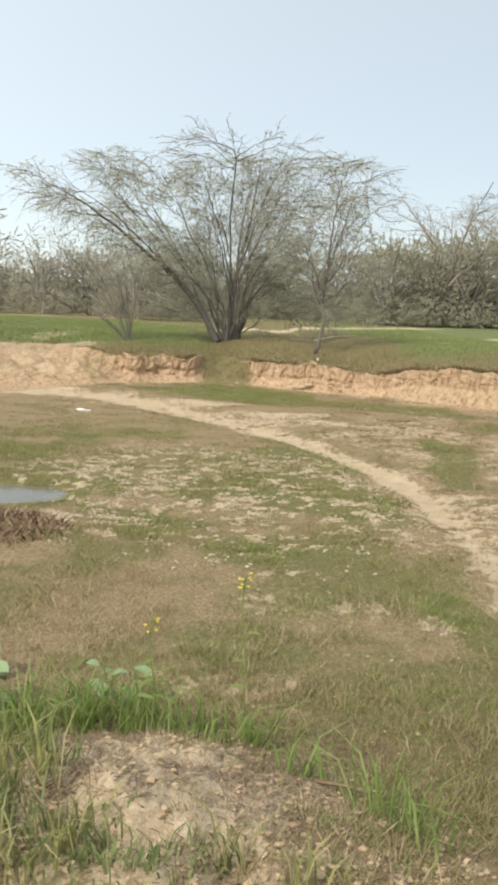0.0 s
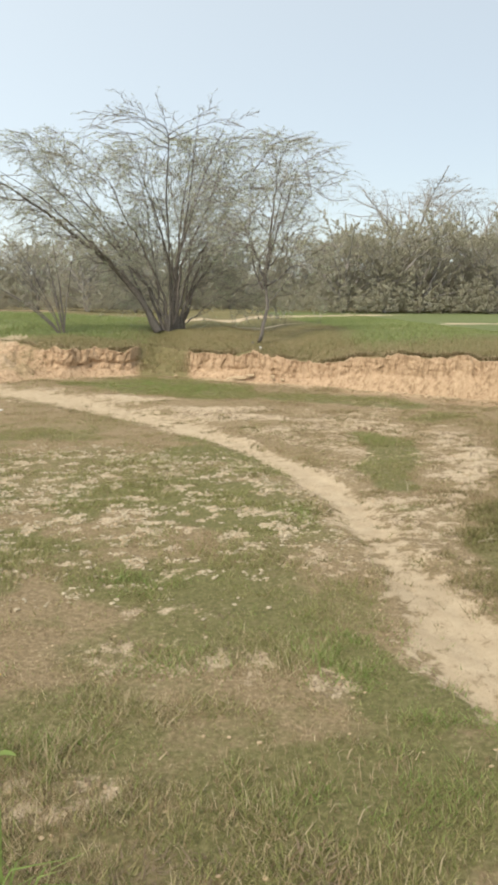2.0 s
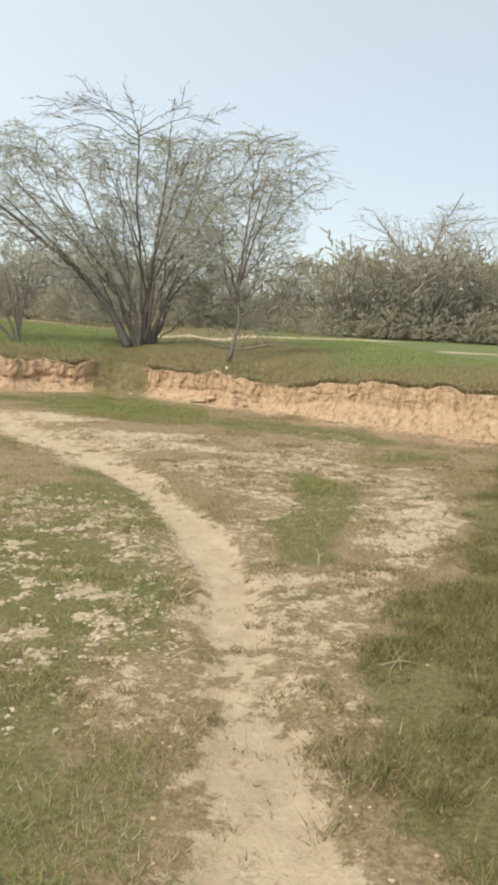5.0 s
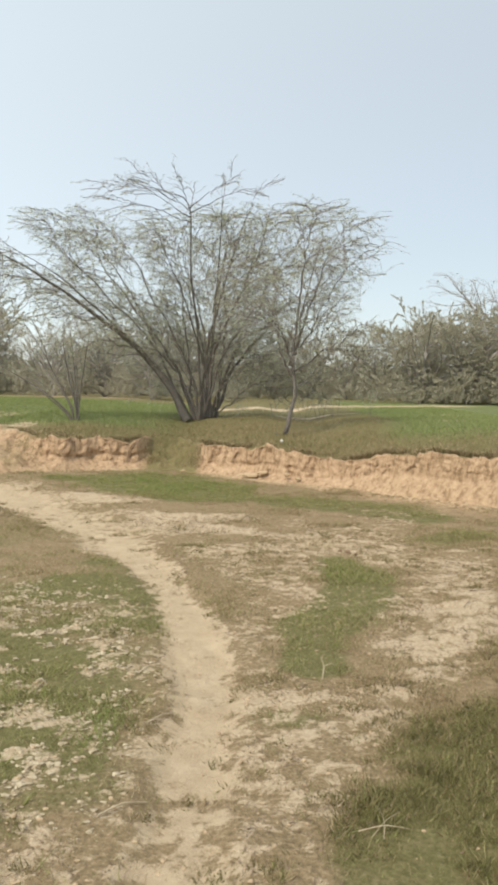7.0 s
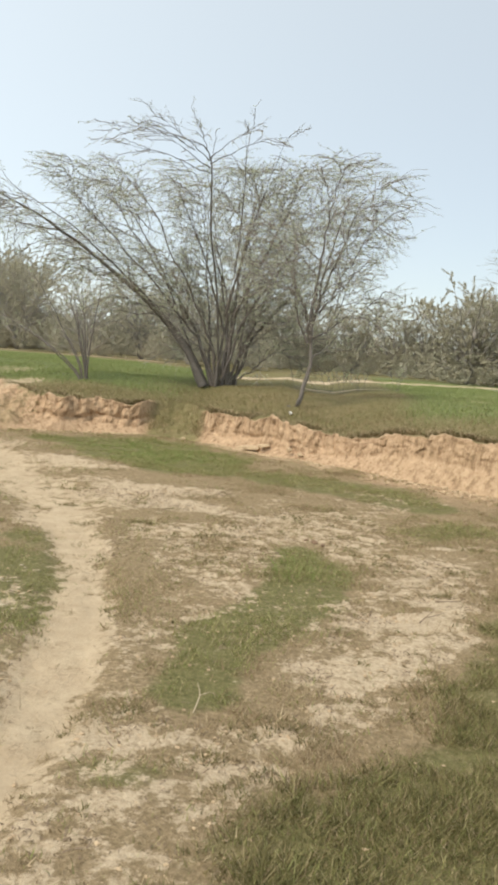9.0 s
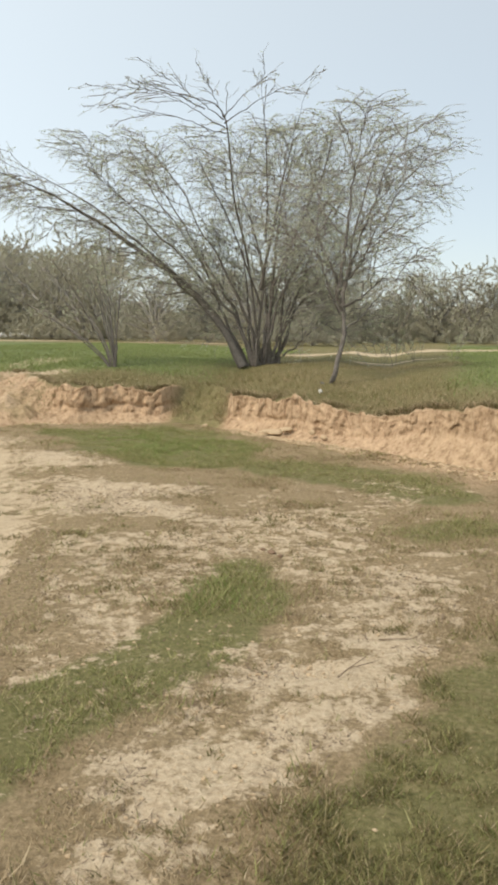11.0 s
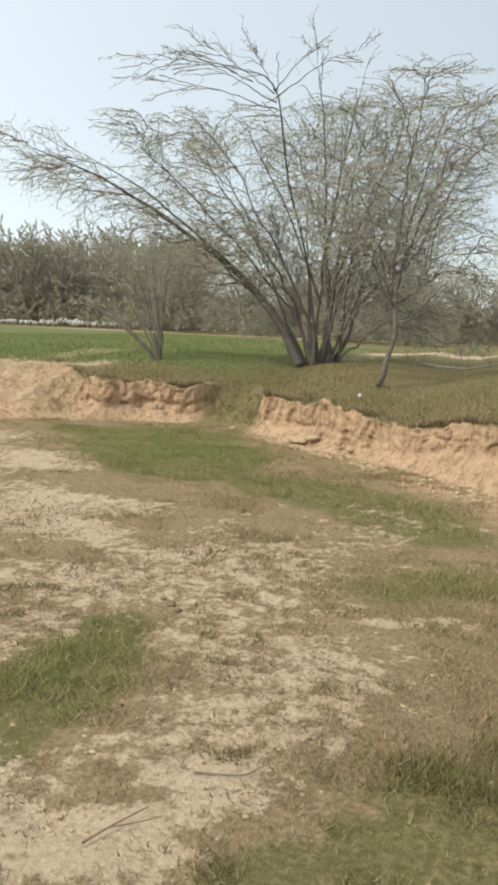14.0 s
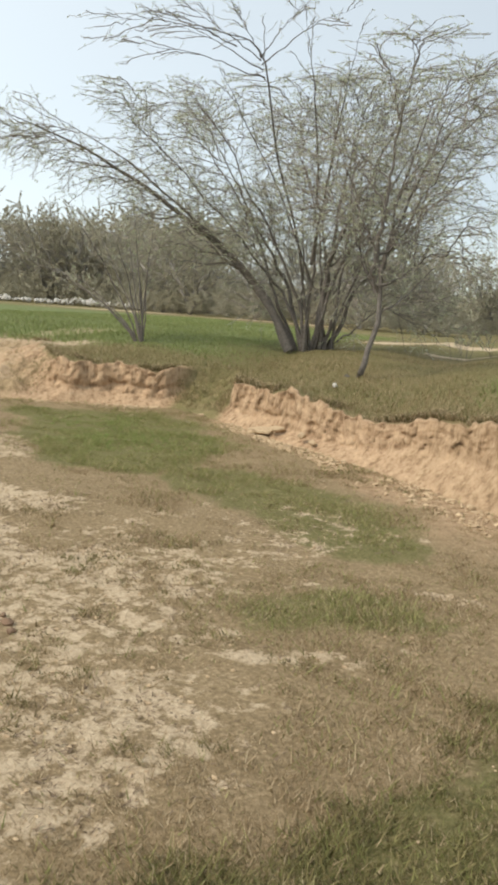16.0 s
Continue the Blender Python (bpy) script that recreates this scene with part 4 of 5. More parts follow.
def shrub(name, label, base, height, lean, count, seed, leaf_per=4, mats=None):
    r = np.random.default_rng(seed)
    ob = tagged(new(name), label, "shrub")
    ob.location = base
    a = r.random(count) * 2 * math.pi
    tip = np.stack([lean + 0.45 * height * np.cos(a) * (0.5 + r.random(count)), 0.35 * height * np.sin(a), height * (0.55 + 0.5 * r.random(count))], -1)
    s = np.linspace(0, 1, 9)[None, :, None]
    root = np.stack([0.07 * np.cos(a), 0.07 * np.sin(a), 0 * a], -1)[:, None]
    P = root + (tip[:, None] - root) * np.concatenate([s ** 1.25, s ** 1.25, s ** 0.92], -1)
    P += np.cumsum(r.normal(size=P.shape), 1) * 0.006 * height * (s > 0)
    R = 0.0095 * height * (1 - 0.8 * s[..., 0]) * (0.6 + 0.6 * r.random((count, 1)))
    for line, rad in zip(P, R):
        part("stem", mesh_of("stem", *(lambda q: (q[0], [q[1]]))(tubes(line[None], rad[None], 6)), [M_BARK], None, True), ob)
    b1, r1 = grow(P, R, 4, 0.18 * height, 0.45 * height, 0.3, 30, 0.15, 0.0, 6, seed + 1)
    b2, r2 = grow(b1, r1, 3, 0.07 * height, 0.2 * height, 0.15, 40, 0.1, -0.05, 4, seed + 2)
    part("twigwork", mesh_of("twigwork", *join(tubes(b1, np.maximum(r1, 0.004), 4), tubes(b2, np.maximum(r2, 0.003), 3)), [M_TWIG], None, True), ob)["kind"] = "stuff"
    part("foliage", mesh_of("foliage", *join(leaf_quads(b2, leaf_per, 0.07, 0.022, 0.6, seed + 3)), [M_LEAF]), ob, "sparse pale leaves")["kind"] = "stuff"
    return ob


shrub("shrub", "bare spreading thorn shrub with a few leaves, at the bank's lip", (-2.54, 24.5, float(ground_height(-2.54, 24.5)) - 0.02), 2.1, -0.85, 13, 301, 2)


# ---- woods behind the field ----
def far_tree(name, label, height, width, seed, leaves, leaf_size, stems=6, flat=False):
    r = np.random.default_rng(seed)
    ob = tagged(new(name), label, "tree", "trees of the far wood")
    a = np.arange(stems) * 2 * math.pi / stems + r.random(stems)
    reach = width * (0.6 + 0.4 * r.random(stems) if flat else 0.2 + 0.8 * r.random(stems))
    tip = np.stack([reach * np.cos(a), reach * np.sin(a), height * (0.9 + 0.08 * r.random(stems) if flat else 0.6 + 0.35 * r.random(stems))], -1)
    s = np.linspace(0, 1, 9)[None, :, None]
    P = tip[:, None] * np.concatenate([s ** 2.4, s ** 2.4, s ** 0.75] if flat else [s ** 1.4, s ** 1.4, s ** 0.9], -1)
    P += np.cumsum(r.normal(size=P.shape), 1) * 0.014 * height * (s > 0)
    R = 0.016 * height * (1 - 0.8 * s[..., 0]) * (0.7 + 0.5 * r.random((stems, 1)))
    b1, r1 = grow(P, R, 9, 0.22 * height, 0.5 * height, 0.6 if flat else 0.05 if leaves > 20 else 0.2, 46, 0.15, -0.04, 6, seed + 1)
    b2, r2 = grow(b1, r1, 5, 0.1 * height, 0.26 * height, 0.1, 48, 0.1, -0.06, 4, seed + 2)
    if flat:                                              # a crown pressed level like an umbrella
        for p in (b1, b2):
            p[..., 2] -= 0.85 * np.maximum(p[..., 2] - height * 0.93, 0)
    if leaves > 5:                                        # low shoots that hide the feet of the stems
        k = 70
        ang, out = r.random(k) * 2 * math.pi, width * 1.05 * np.sqrt(r.random(k))
        foot = np.stack([out * np.cos(ang), out * np.sin(ang), 0 * out], -1)
        rise = np.stack([0.5 * r.normal(size=k), 0.5 * r.normal(size=k), height * (0.10 + 0.28 * r.random(k))], -1)
        low = foot[:, None] + rise[:, None] * np.linspace(0, 1, 6)[None, :, None]
        s1, q1 = grow(low, np.full((k, 6), 0.012), 6, 0.06 * height, 0.16 * height, 0.1, 55, 0.1, -0.05, 4, seed + 7)
        b2, r2 = np.concatenate([b2, s1]), np.concatenate([r2, q1])
    part("trunk", mesh_of("trunk", *join(tubes(P, R, 6), tubes(b1, np.maximum(r1, 0.012), 4), tubes(b2, np.maximum(r2, 0.008), 3)), [M_FARBARK], None, True), ob)
    if leaves:
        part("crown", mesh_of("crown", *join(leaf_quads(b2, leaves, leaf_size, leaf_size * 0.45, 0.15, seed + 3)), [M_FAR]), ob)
    return ob


def put(ob, x, y, scale, turn, squash=1.0):
    ob.matrix_basis = pose(x, y, float(ground_height(x, y)) - 0.05, 0, 0, turn) @ Matrix.Diagonal((scale, scale, scale * squash, 1))


def put_copy(ob, x, y, scale, turn, squash=1.0):
    made = copy_thing(ob, Matrix())
    put(made, x, y, scale, turn, squash)
    return made


DENSE = "haze-pale olive-brown thorn bush with a dense low crown, behind the field"
LIGHT = "thin thorn tree with an open haze-pale crown, behind the field"
BARE = "tall bare thorn tree standing over the bushes"
kinds = [far_tree("bush", DENSE, 5.2, 3.2, 401, 110, 0.070, 9), far_tree("bush", DENSE, 5.0, 3.6, 431, 110, 0.070, 9),
         far_tree("tree", LIGHT, 6.0, 2.6, 461, 34, 0.09, 6), far_tree("tree", BARE, 10.0, 5.0, 491, 3, 0.12, 6, True)]
placed = [False] * 4
wr = random.Random(5)


def plant(kind, x, y, scale, squash=1.0):
    turn = wr.uniform(0, 360)
    if not placed[kind]:
        placed[kind] = True
        put(kinds[kind], x, y, scale, turn, squash)
    else:
        put_copy(kinds[kind], x, y, scale, turn, squash)


for i in range(13):                                   # tall wood beyond the green crop
    x = -47 + i * 2.35
    plant(wr.choice((0, 1, 1, 2)), x, wr.uniform(57, 62), wr.uniform(1.0, 1.25))
for i in range(8):
    plant(wr.choice((0, 1)), -50 + i * 4.2, wr.uniform(68, 74), wr.uniform(1.35, 1.6))
for x, y, s in ((-17.5, 64, 0.85), (-15.0, 67, 0.8), (-13.2, 72, 0.9), (-20.0, 60, 0.95)):
    plant(2, x, y, s)
plant(0, -13.2, 49.5, 0.95)
plant(1, -15.8, 51.5, 0.95)
for x, y, s in ((-8.6, 47, 0.72), (-6.4, 49, 0.8), (-3.6, 47, 0.75), (-1.2, 50, 0.8)):
    plant(2, x, y, s)
for i in range(9):                                    # low dark belt behind the thorn trees
    plant(wr.choice((0, 1)), -9.5 + i * 2.5, wr.uniform(60, 66), wr.uniform(0.85, 1.02))
for i in range(7):                                    # bushes at the end of the yellow-green field
    plant(wr.choice((0, 1, 1)), 10.6 + i * 2.2, wr.uniform(48, 52), wr.uniform(0.98, 1.12), 0.95)
for i in range(6):
    plant(wr.choice((0, 1)), 12.6 + i * 2.6, wr.uniform(55, 59), wr.uniform(1.05, 1.2))
plant(3, 21.3, 70, 1.05)
plant(3, 28.5, 74, 1.0)


def far_woods():
    """The last line of trees on the horizon, too far to tell one from the next."""
    r = np.random.default_rng(55)
    k = 40000
    az = radians(-75) + radians(140) * r.random(k)
    dist = 150 + 45 * r.random(k)
    x, y = dist * np.sin(az), 8 + dist * np.cos(az)
    top = 4.5 + 4.5 * fbm(az * 40, az * 0, 1.0, 4, 2)
    z = 0.3 + top * r.random(k) ** 0.9
    c = np.stack([x, y, z], -1)
    a, b = unit(r.normal(size=c.shape)) * 0.9, unit(r.normal(size=c.shape)) * 0.55
    v = np.stack([c - a, c - b, c + a, c + b], 1).reshape(-1, 3)
    # its haze lies only in the lightened leaf colour
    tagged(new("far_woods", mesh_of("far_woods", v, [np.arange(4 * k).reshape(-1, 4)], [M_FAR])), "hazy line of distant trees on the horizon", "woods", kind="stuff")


far_woods()


# ---- grass of the upper ground ----
def upper_grass(name, label, mat, count, y_span, want, hmin, hmax, width, seed):
    r = np.random.default_rng(seed)
    y = 18 + y_span * r.random(count) ** 1.3
    x = -9 + (16 + 0.1 * (y - 18)) * r.random(count)
    past = y - bank_foot(x) - bank_run(x)
    k = (past > -0.9 * (bank_run(x) > 0.6)) & (y > bank_foot(x) + 0.1) & (r.random(count) < want(x, y, past))
    x, y = x[k], y[k]
    h = (hmin + (hmax - hmin) * r.random(len(x)) ** 1.7) * (0.4 + 1.1 * fbm(x, y, 1.1, 3, 2)) * (1 - 0.55 * smooth(1.0, 4.5, past[k]))
    v, t = blades(x, y, h, width * (0.7 + 0.6 * r.random(len(x))), 0.3 + 0.6 * r.random(len(x)), seed + 1, 1)
    grass_thing(name, label, v, t, mat)


def rough_grass(x, y, past):
    bare = (1 - smooth(-3.6, -2.8, x)) * (1 - smooth(23.6, 25.0, y))
    return np.clip((1 - field_pale(x, y)) * (1 - 0.85 * bare) * (1 - 0.8 * field_green(x, y)), 0, 1) * (1 - smooth(9, 16, past) * 0.8) * (1 - 0.85 * smooth(25.6, 26.6, y) * smooth(-0.6, 0.8, x))


upper_grass("rough_grass", "rough brown-green grass along the top of the bank", M_OLIVE, 330000, 16,
            lambda x, y, p: rough_grass(x, y, p) * (0.15 + 0.6 * fbm(x, y, 0.8, 3, 1)), 0.025, 0.10, 0.008, 61)
upper_grass("straw_grass", "dry straw-coloured grass on the upper ground", M_DRY, 170000, 16,
            lambda x, y, p: rough_grass(x, y, p) * (1.0 - 0.6 * fbm(x, y, 0.8, 3, 1)), 0.025, 0.09, 0.007, 71)
upper_grass("green_crop", "low bright green crop on the upper field", M_CROP, 260000, 26,
            lambda x, y, p: field_green(x, y) * (1 - field_pale(x, y)), 0.04, 0.13, 0.016, 81)


def lip_grass(name, label, mat, count, seed):
    """Longer blades that hang over the ragged lip of the bank and down the grassed gap in it."""
    r = np.random.default_rng(seed)
    x = -4.6 + 11.2 * r.random(count)
    gap = bank_run(x) > 0.6
    past = np.where(gap & (x > -2.6), -0.95 * bank_run(x) * r.random(count), 0.02 + 0.30 * r.random(count) ** 1.5)
    y = bank_foot(x) + bank_run(x) + past
    k = (r.random(count) < smooth(0.36, 0.62, fbm(x, y, 2.4, 4, 5)) * np.where(gap, 0.3, 1)) & (y > bank_foot(x) + 0.08)
    x, y = x[k], y[k]
    v, t = blades(x, y, (0.03 + 0.10 * r.random(len(x)) ** 1.6), 0.006 + 0.005 * r.random(len(x)), 0.5 + 1.1 * r.random(len(x)), seed + 1, 2)
    grass_thing(name, label, v, t, mat)


lip_grass("lip_grass", "dry grass hanging over the ragged lip of the bank", M_DRY, 24000, 63)
lip_grass("lip_grass", "olive-brown grass along the ragged lip of the bank", M_OLIVE, 16000, 67)


# ---- tufts and weeds near the start ----
def tuft(name, label, x, y, count, height, spread, mat, seed, group="", slim=1.0):
    r = np.random.default_rng(seed)
    a, d = r.random(count) * 2 * math.pi, spread * np.sqrt(r.random(count))
    px, py = d * np.cos(a), d * np.sin(a) * 0.6
    base = ground_height(x + px, y + py) - float(ground_height(x, y))
    v, t = blades(px, py, height * (0.45 + 0.65 * r.random(count)), slim * (0.004 + 0.006 * r.random(count)), 0.25 + 0.95 * r.random(count) ** 1.3, seed + 1, 2, base)
    ob = tagged(new(name), label, "grass tuft", group)
    ob.location = (x, y, float(ground_height(x, y)))
    part("foliage", mesh_of("foliage", v, [t], [mat]), ob)["kind"] = "stuff"
    return ob


TALL = "tall lush green grass tuft beside the soil mound"
for i, (x, y, n, h, w) in enumerate(((-1.78, 6.82, 150, 0.30, 0.16), (-1.55, 6.86, 170, 0.30, 0.16), (-1.33, 6.80, 170, 0.29, 0.15), (-1.12, 6.74, 120, 0.26, 0.13),
                                     (-0.82, 6.66, 60, 0.24, 0.07), (-0.66, 6.36, 60, 0.27, 0.08), (-0.44, 6.12, 80, 0.28, 0.10), (-0.35, 6.0, 50, 0.24, 0.08),
                                     (-0.95, 6.62, 60, 0.16, 0.10), (-1.9, 6.55, 70, 0.30, 0.10))):
    tuft("grass_tuft", TALL, x, y, int(n * 0.62), h * (0.8 + 0.35 * (i * 7 % 5) / 4), w * 1.25, M_LUSH, 500 + 3 * i, "tufts round the mound")
for i, (x, y, n, h, w) in enumerate(((-1.72, 6.25, 60, 0.20, 0.14), (-1.5, 6.1, 26, 0.22, 0.08), (-1.35, 5.85, 22, 0.20, 0.08), (-1.6, 5.75, 90, 0.16, 0.18), (-1.35, 5.45, 110, 0.12, 0.18),
                                     (-0.95, 5.75, 16, 0.18, 0.05), (-1.05, 5.45, 70, 0.10, 0.16), (-0.75, 5.62, 14, 0.16, 0.05), (-1.75, 5.95, 50, 0.18, 0.12))):
    tuft("grass_tuft", "thin green grass sprouting from the loose soil mound", x, y, int(n * 1.6), h * 1.1, w * 1.3, M_GREEN, 560 + 3 * i, "tufts on the mound")
for i, (x, y, h) in enumerate(((-0.28, 6.5, 0.16), (0.0, 6.7, 0.14), (-0.5, 7.0, 0.14), (0.25, 6.9, 0.15), (-0.2, 7.2, 0.12), (0.2, 7.35, 0.11), (0.5, 7.15, 0.13), (-0.75, 7.3, 0.12))):
    tuft("grass_tuft", "dry straw grass tuft on the flat", x, y, 150, h * 0.5, 0.32, M_DRY, 620 + 3 * i, "dry tufts on the flat", 0.45)


for i, (x, y, n, h, w) in enumerate(((-1.58, 5.95, 260, 0.12, 0.14), (-1.42, 5.84, 260, 0.10, 0.14), (-1.25, 5.76, 220, 0.09, 0.13), (-1.07, 5.74, 150, 0.07, 0.11), (-1.7, 6.1, 200, 0.13, 0.13), (-0.93, 5.84, 60, 0.05, 0.07), (-1.3, 5.9, 70, 0.06, 0.08), (-0.62, 6.0, 70, 0.05, 0.09), (-1.6, 6.36, 160, 0.15, 0.10), (-1.47, 6.24, 90, 0.13, 0.09))):
    tuft("weed_patch", "low dark green weeds matted at the edge of the mound", x, y, int(n * 0.42), h, w * 1.25, M_WEED, 590 + 3 * i, "weeds on the mound", 0.85)


def plate(rows):
    """A leaf blade from half widths along its length, folded a little along the rib."""
    v, f = [], []
    for s, w in rows:
        z = -0.25 * s * s
        v += [(s, -w, z + w * 0.35), (s, 0, z), (s, w, z + w * 0.35)]
    for i in range(len(rows) - 1):
        a = i * 3
        f += [(a, a + 1, a + 4, a + 3), (a + 1, a + 2, a + 5, a + 4)]
    return np.array(v, float), np.array(f)


def broadleaf(x, y, leaves, size, height, seed):
    """A soft pale weed with rounded leaves on short stalks."""
    r = random.Random(seed)
    ob = tagged(new("broadleaf_weed"), "pale green broad-leaved weed among the grass", "weed", "weeds by the mound")
    ob.location = (x, y, float(ground_height(x, y)))
    stem = spline([(0, 0, -0.01), (0.02, 0.01, height * 0.5), (0.0, 0.03, height)], 7)
    part("stem", mesh_of("stem", *join(tubes(stem[None], np.linspace(0.006, 0.003, 7)[None], 5)), [M_LUSH], None, True), ob)
    v, f = plate([(0, 0.04), (0.15, 0.26), (0.4, 0.42), (0.7, 0.36), (0.9, 0.18), (1.0, 0.02)])
    me = mesh_of("leaf", v, [f], [M_PALELEAF], None, True)
    for i in range(leaves):
        lf = part("leaf", me, ob)
        k = (i + 0.5) / leaves
        lf.matrix_basis = pose(0, 0, height * (0.2 + 0.8 * k), r.uniform(-15, 15), r.uniform(-35, 15), i * 137.5) @ Matrix.Translation((0.01, 0, 0)) @ Matrix.Scale(size * r.uniform(0.7, 1.1), 4)


broadleaf(-1.88, 7.05, 8, 0.11, 0.22, 1)
broadleaf(-1.95, 7.30, 6, 0.10, 0.20, 2)
broadleaf(-1.28, 7.02, 6, 0.085, 0.20, 3)
broadleaf(-1.40, 7.0, 5, 0.07, 0.22, 4)
broadleaf(-2.05, 7.0, 6, 0.10, 0.24, 5)


def mustard(x, y, height, heads, seed):
    """A slender stalk that carries its flowers at the top."""
    r = random.Random(seed)
    ob = tagged(new("mustard_plant"), "slender mustard plant with small yellow flowers", "flower", "mustard plants")
    ob.location = (x, y, float(ground_height(x, y)))
    v, f = plate([(0, 0.08), (0.3, 0.3), (0.7, 0.42), (1.0, 0.2)])
    petal = mesh_of("petal", v, [f], [M_YELLOW], None, True)
    stalk = spline([(0, 0, -0.01), (0.012, 0.0, height * 0.4), (-0.008, 0.0, height * 0.75), (0, 0, height)], 14)
    part("stalk", mesh_of("stalk", *join(tubes(stalk[None], np.linspace(0.0032, 0.0016, 14)[None], 6)), [M_LUSH], None, True), ob)
    for i in range(3):
        a, z = r.uniform(0, 6.28), height * (0.3 + 0.17 * i)
        lv, lf = plate([(0, 0.1), (0.3, 0.22), (0.7, 0.16), (1.0, 0.03)])
        leaf = part("leaf", mesh_of("leaf", lv, [lf], [M_LUSH], None, True), ob)
        leaf.matrix_basis = pose(0.01, 0, z, 0, -25, math.degrees(a)) @ Matrix.Scale(0.06, 4)
    for i in range(heads):
        a = r.uniform(0, 6.28)
        tip = (0.024 * math.cos(a), 0.024 * math.sin(a), height - 0.05 + 0.06 * i / heads)
        line = spline([(0, 0, tip[2] - 0.025), (tip[0] * 0.5, tip[1] * 0.5, tip[2] - 0.008), tip], 5)
        st = part("flower_stem", mesh_of("flower_stem", *join(tubes(line[None], np.linspace(0.0012, 0.001, 5)[None], 4)), [M_LUSH], None, True), ob)
        for j in range(4):
            p = part("petal", petal, st)
            p.matrix_basis = pose(*tip, 0, 10, 90 * j + r.uniform(-15, 15)) @ Matrix.Scale(0.0075, 4)


mustard(-0.84, 6.75, 0.66, 9, 11)
mustard(-1.18, 6.52, 0.43, 5, 12)


# ---- litter of the flat: sticks, clods, stones ----
def lump(seed, rough=0.35):
    """An uneven stone or clod about one metre across."""
    r = np.random.default_rng(seed)
    bm = bmesh.new()
    bmesh.ops.create_icosphere(bm, subdivisions=2, radius=0.5)
    for v in bm.verts:
        n = noise.noise(v.co * 2.2 + Vector((seed * 3.1, 0, 0))) + 0.5 * noise.noise(v.co * 5.0 + Vector((0, seed, 0)))
        v.co *= 1 + rough * n
        v.co.z *= 0.62
    me = bpy.data.meshes.new("lump")
    bm.to_mesh(me)
    bm.free()
    return me


LUMPS = [lump(k) for k in range(4)]


def stone(name, label, category, x, y, size, mat, k, flat=1.0, group="", z=None):
    me = LUMPS[k % 4].copy()
    me.materials.append(mat)
    ob = tagged(new(name, me), label, category, group)
    base = float(ground_height(x, y)) if z is None else z
    ob.matrix_basis = pose(x, y, base + size * 0.18 * flat, 0, 0, k * 71) @ Matrix.Diagonal((size, size * 0.75, size * flat, 1))
    return ob


stone("white_stone", "small white stone at the lip of the bank", "stone", 1.91, 21.62, 0.075, M_STONE, 1, 1.4, z=float(ground_height(1.91, 21.75)))
stone("earth_slab", "flat fallen slab of pale earth below the bank", "clod", 1.30, 20.62, 0.42, M_CLOD, 2, 0.4)
stone("earth_slab", "flat fallen slab of pale earth below the bank", "clod", 1.55, 20.45, 0.22, M_CLOD, 3, 0.5)
for k, (x, y, s) in enumerate(((2.12, 20.0, 0.10), (1.95, 20.15, 0.12), (2.6, 19.5, 0.08), (0.1, 21.5, 0.1), (-1.2, 21.7, 0.08), (3.2, 18.9, 0.07), (4.0, 18.2, 0.09))):
    stone("clod", "loose clod of dry earth", "clod", x, y, s, M_CLOD, k, 1.0, "loose clods")
for k, (x, y, s) in enumerate(((2.27, 14.50, 0.06), (2.34, 14.44, 0.045), (2.2, 14.56, 0.04))):
    stone("clod", "dark clod of damp earth at the edge of the grass", "clod", x, y, s, M_REDSOIL, k, 1.0, "dark clods")
stone("scrap", "crumpled white scrap lying on the flat", "litter", -2.70, 16.49, 0.17, M_STONE, 0, 0.5)
stone("scrap", "crumpled white scrap lying on the flat", "litter", -2.58, 16.44, 0.10, M_STONE, 3, 0.4)


def stick(label, pts, radius, twigs=(), mat=None):
    """A dead stick on the ground: pts are (x, y, height over ground)."""
    ob = tagged(new("stick"), label, "stick", "dead sticks on the flat")
    x0, y0 = pts[0][0], pts[0][1]
    z0 = float(ground_height(x0, y0))
    ob.location = (x0, y0, z0)
    for name, line in (("shaft", pts), *(("side_twig", t) for t in twigs)):
        p = [(x - x0, y - y0, float(ground_height(x, y)) - z0 + h) for x, y, h in line]
        c = spline(p, 10)
        rad = (radius if name == "shaft" else radius * 0.6) * np.linspace(1, 0.45, 10)
        part(name, mesh_of(name, *join(tubes(c[None], rad[None], 6)), [mat or M_STICK], None, True), ob)


stick("thin crooked dead stick on bare soil", [(3.02, 13.02, 0.012), (3.10, 13.03, 0.02), (3.18, 13.07, 0.014), (3.23, 13.12, 0.03)], 0.0038)
stick("forked dead stick on bare soil", [(2.86, 12.58, 0.012), (2.90, 12.66, 0.02), (2.97, 12.78, 0.03)], 0.0042, [[(2.90, 12.66, 0.02), (2.98, 12.70, 0.035), (3.03, 12.76, 0.03)]])
stick("short dead stick beside the track", [(0.87, 10.50, 0.012), (0.93, 10.59, 0.02), (0.98, 10.67, 0.012)], 0.0045, mat=M_STRAW)
stick("short dead stick beside the track", [(0.80, 9.75, 0.012), (0.88, 9.82, 0.02), (0.96, 9.88, 0.014)], 0.0045, mat=M_STRAW)
stick("pale forked twig standing in the turf", [(1.72, 11.15, 0.0), (1.735, 11.22, 0.05), (1.72, 11.25, 0.09)], 0.0035, [[(1.735, 11.22, 0.05), (1.78, 11.24, 0.06), (1.80, 11.25, 0.04)]], mat=M_STRAW)
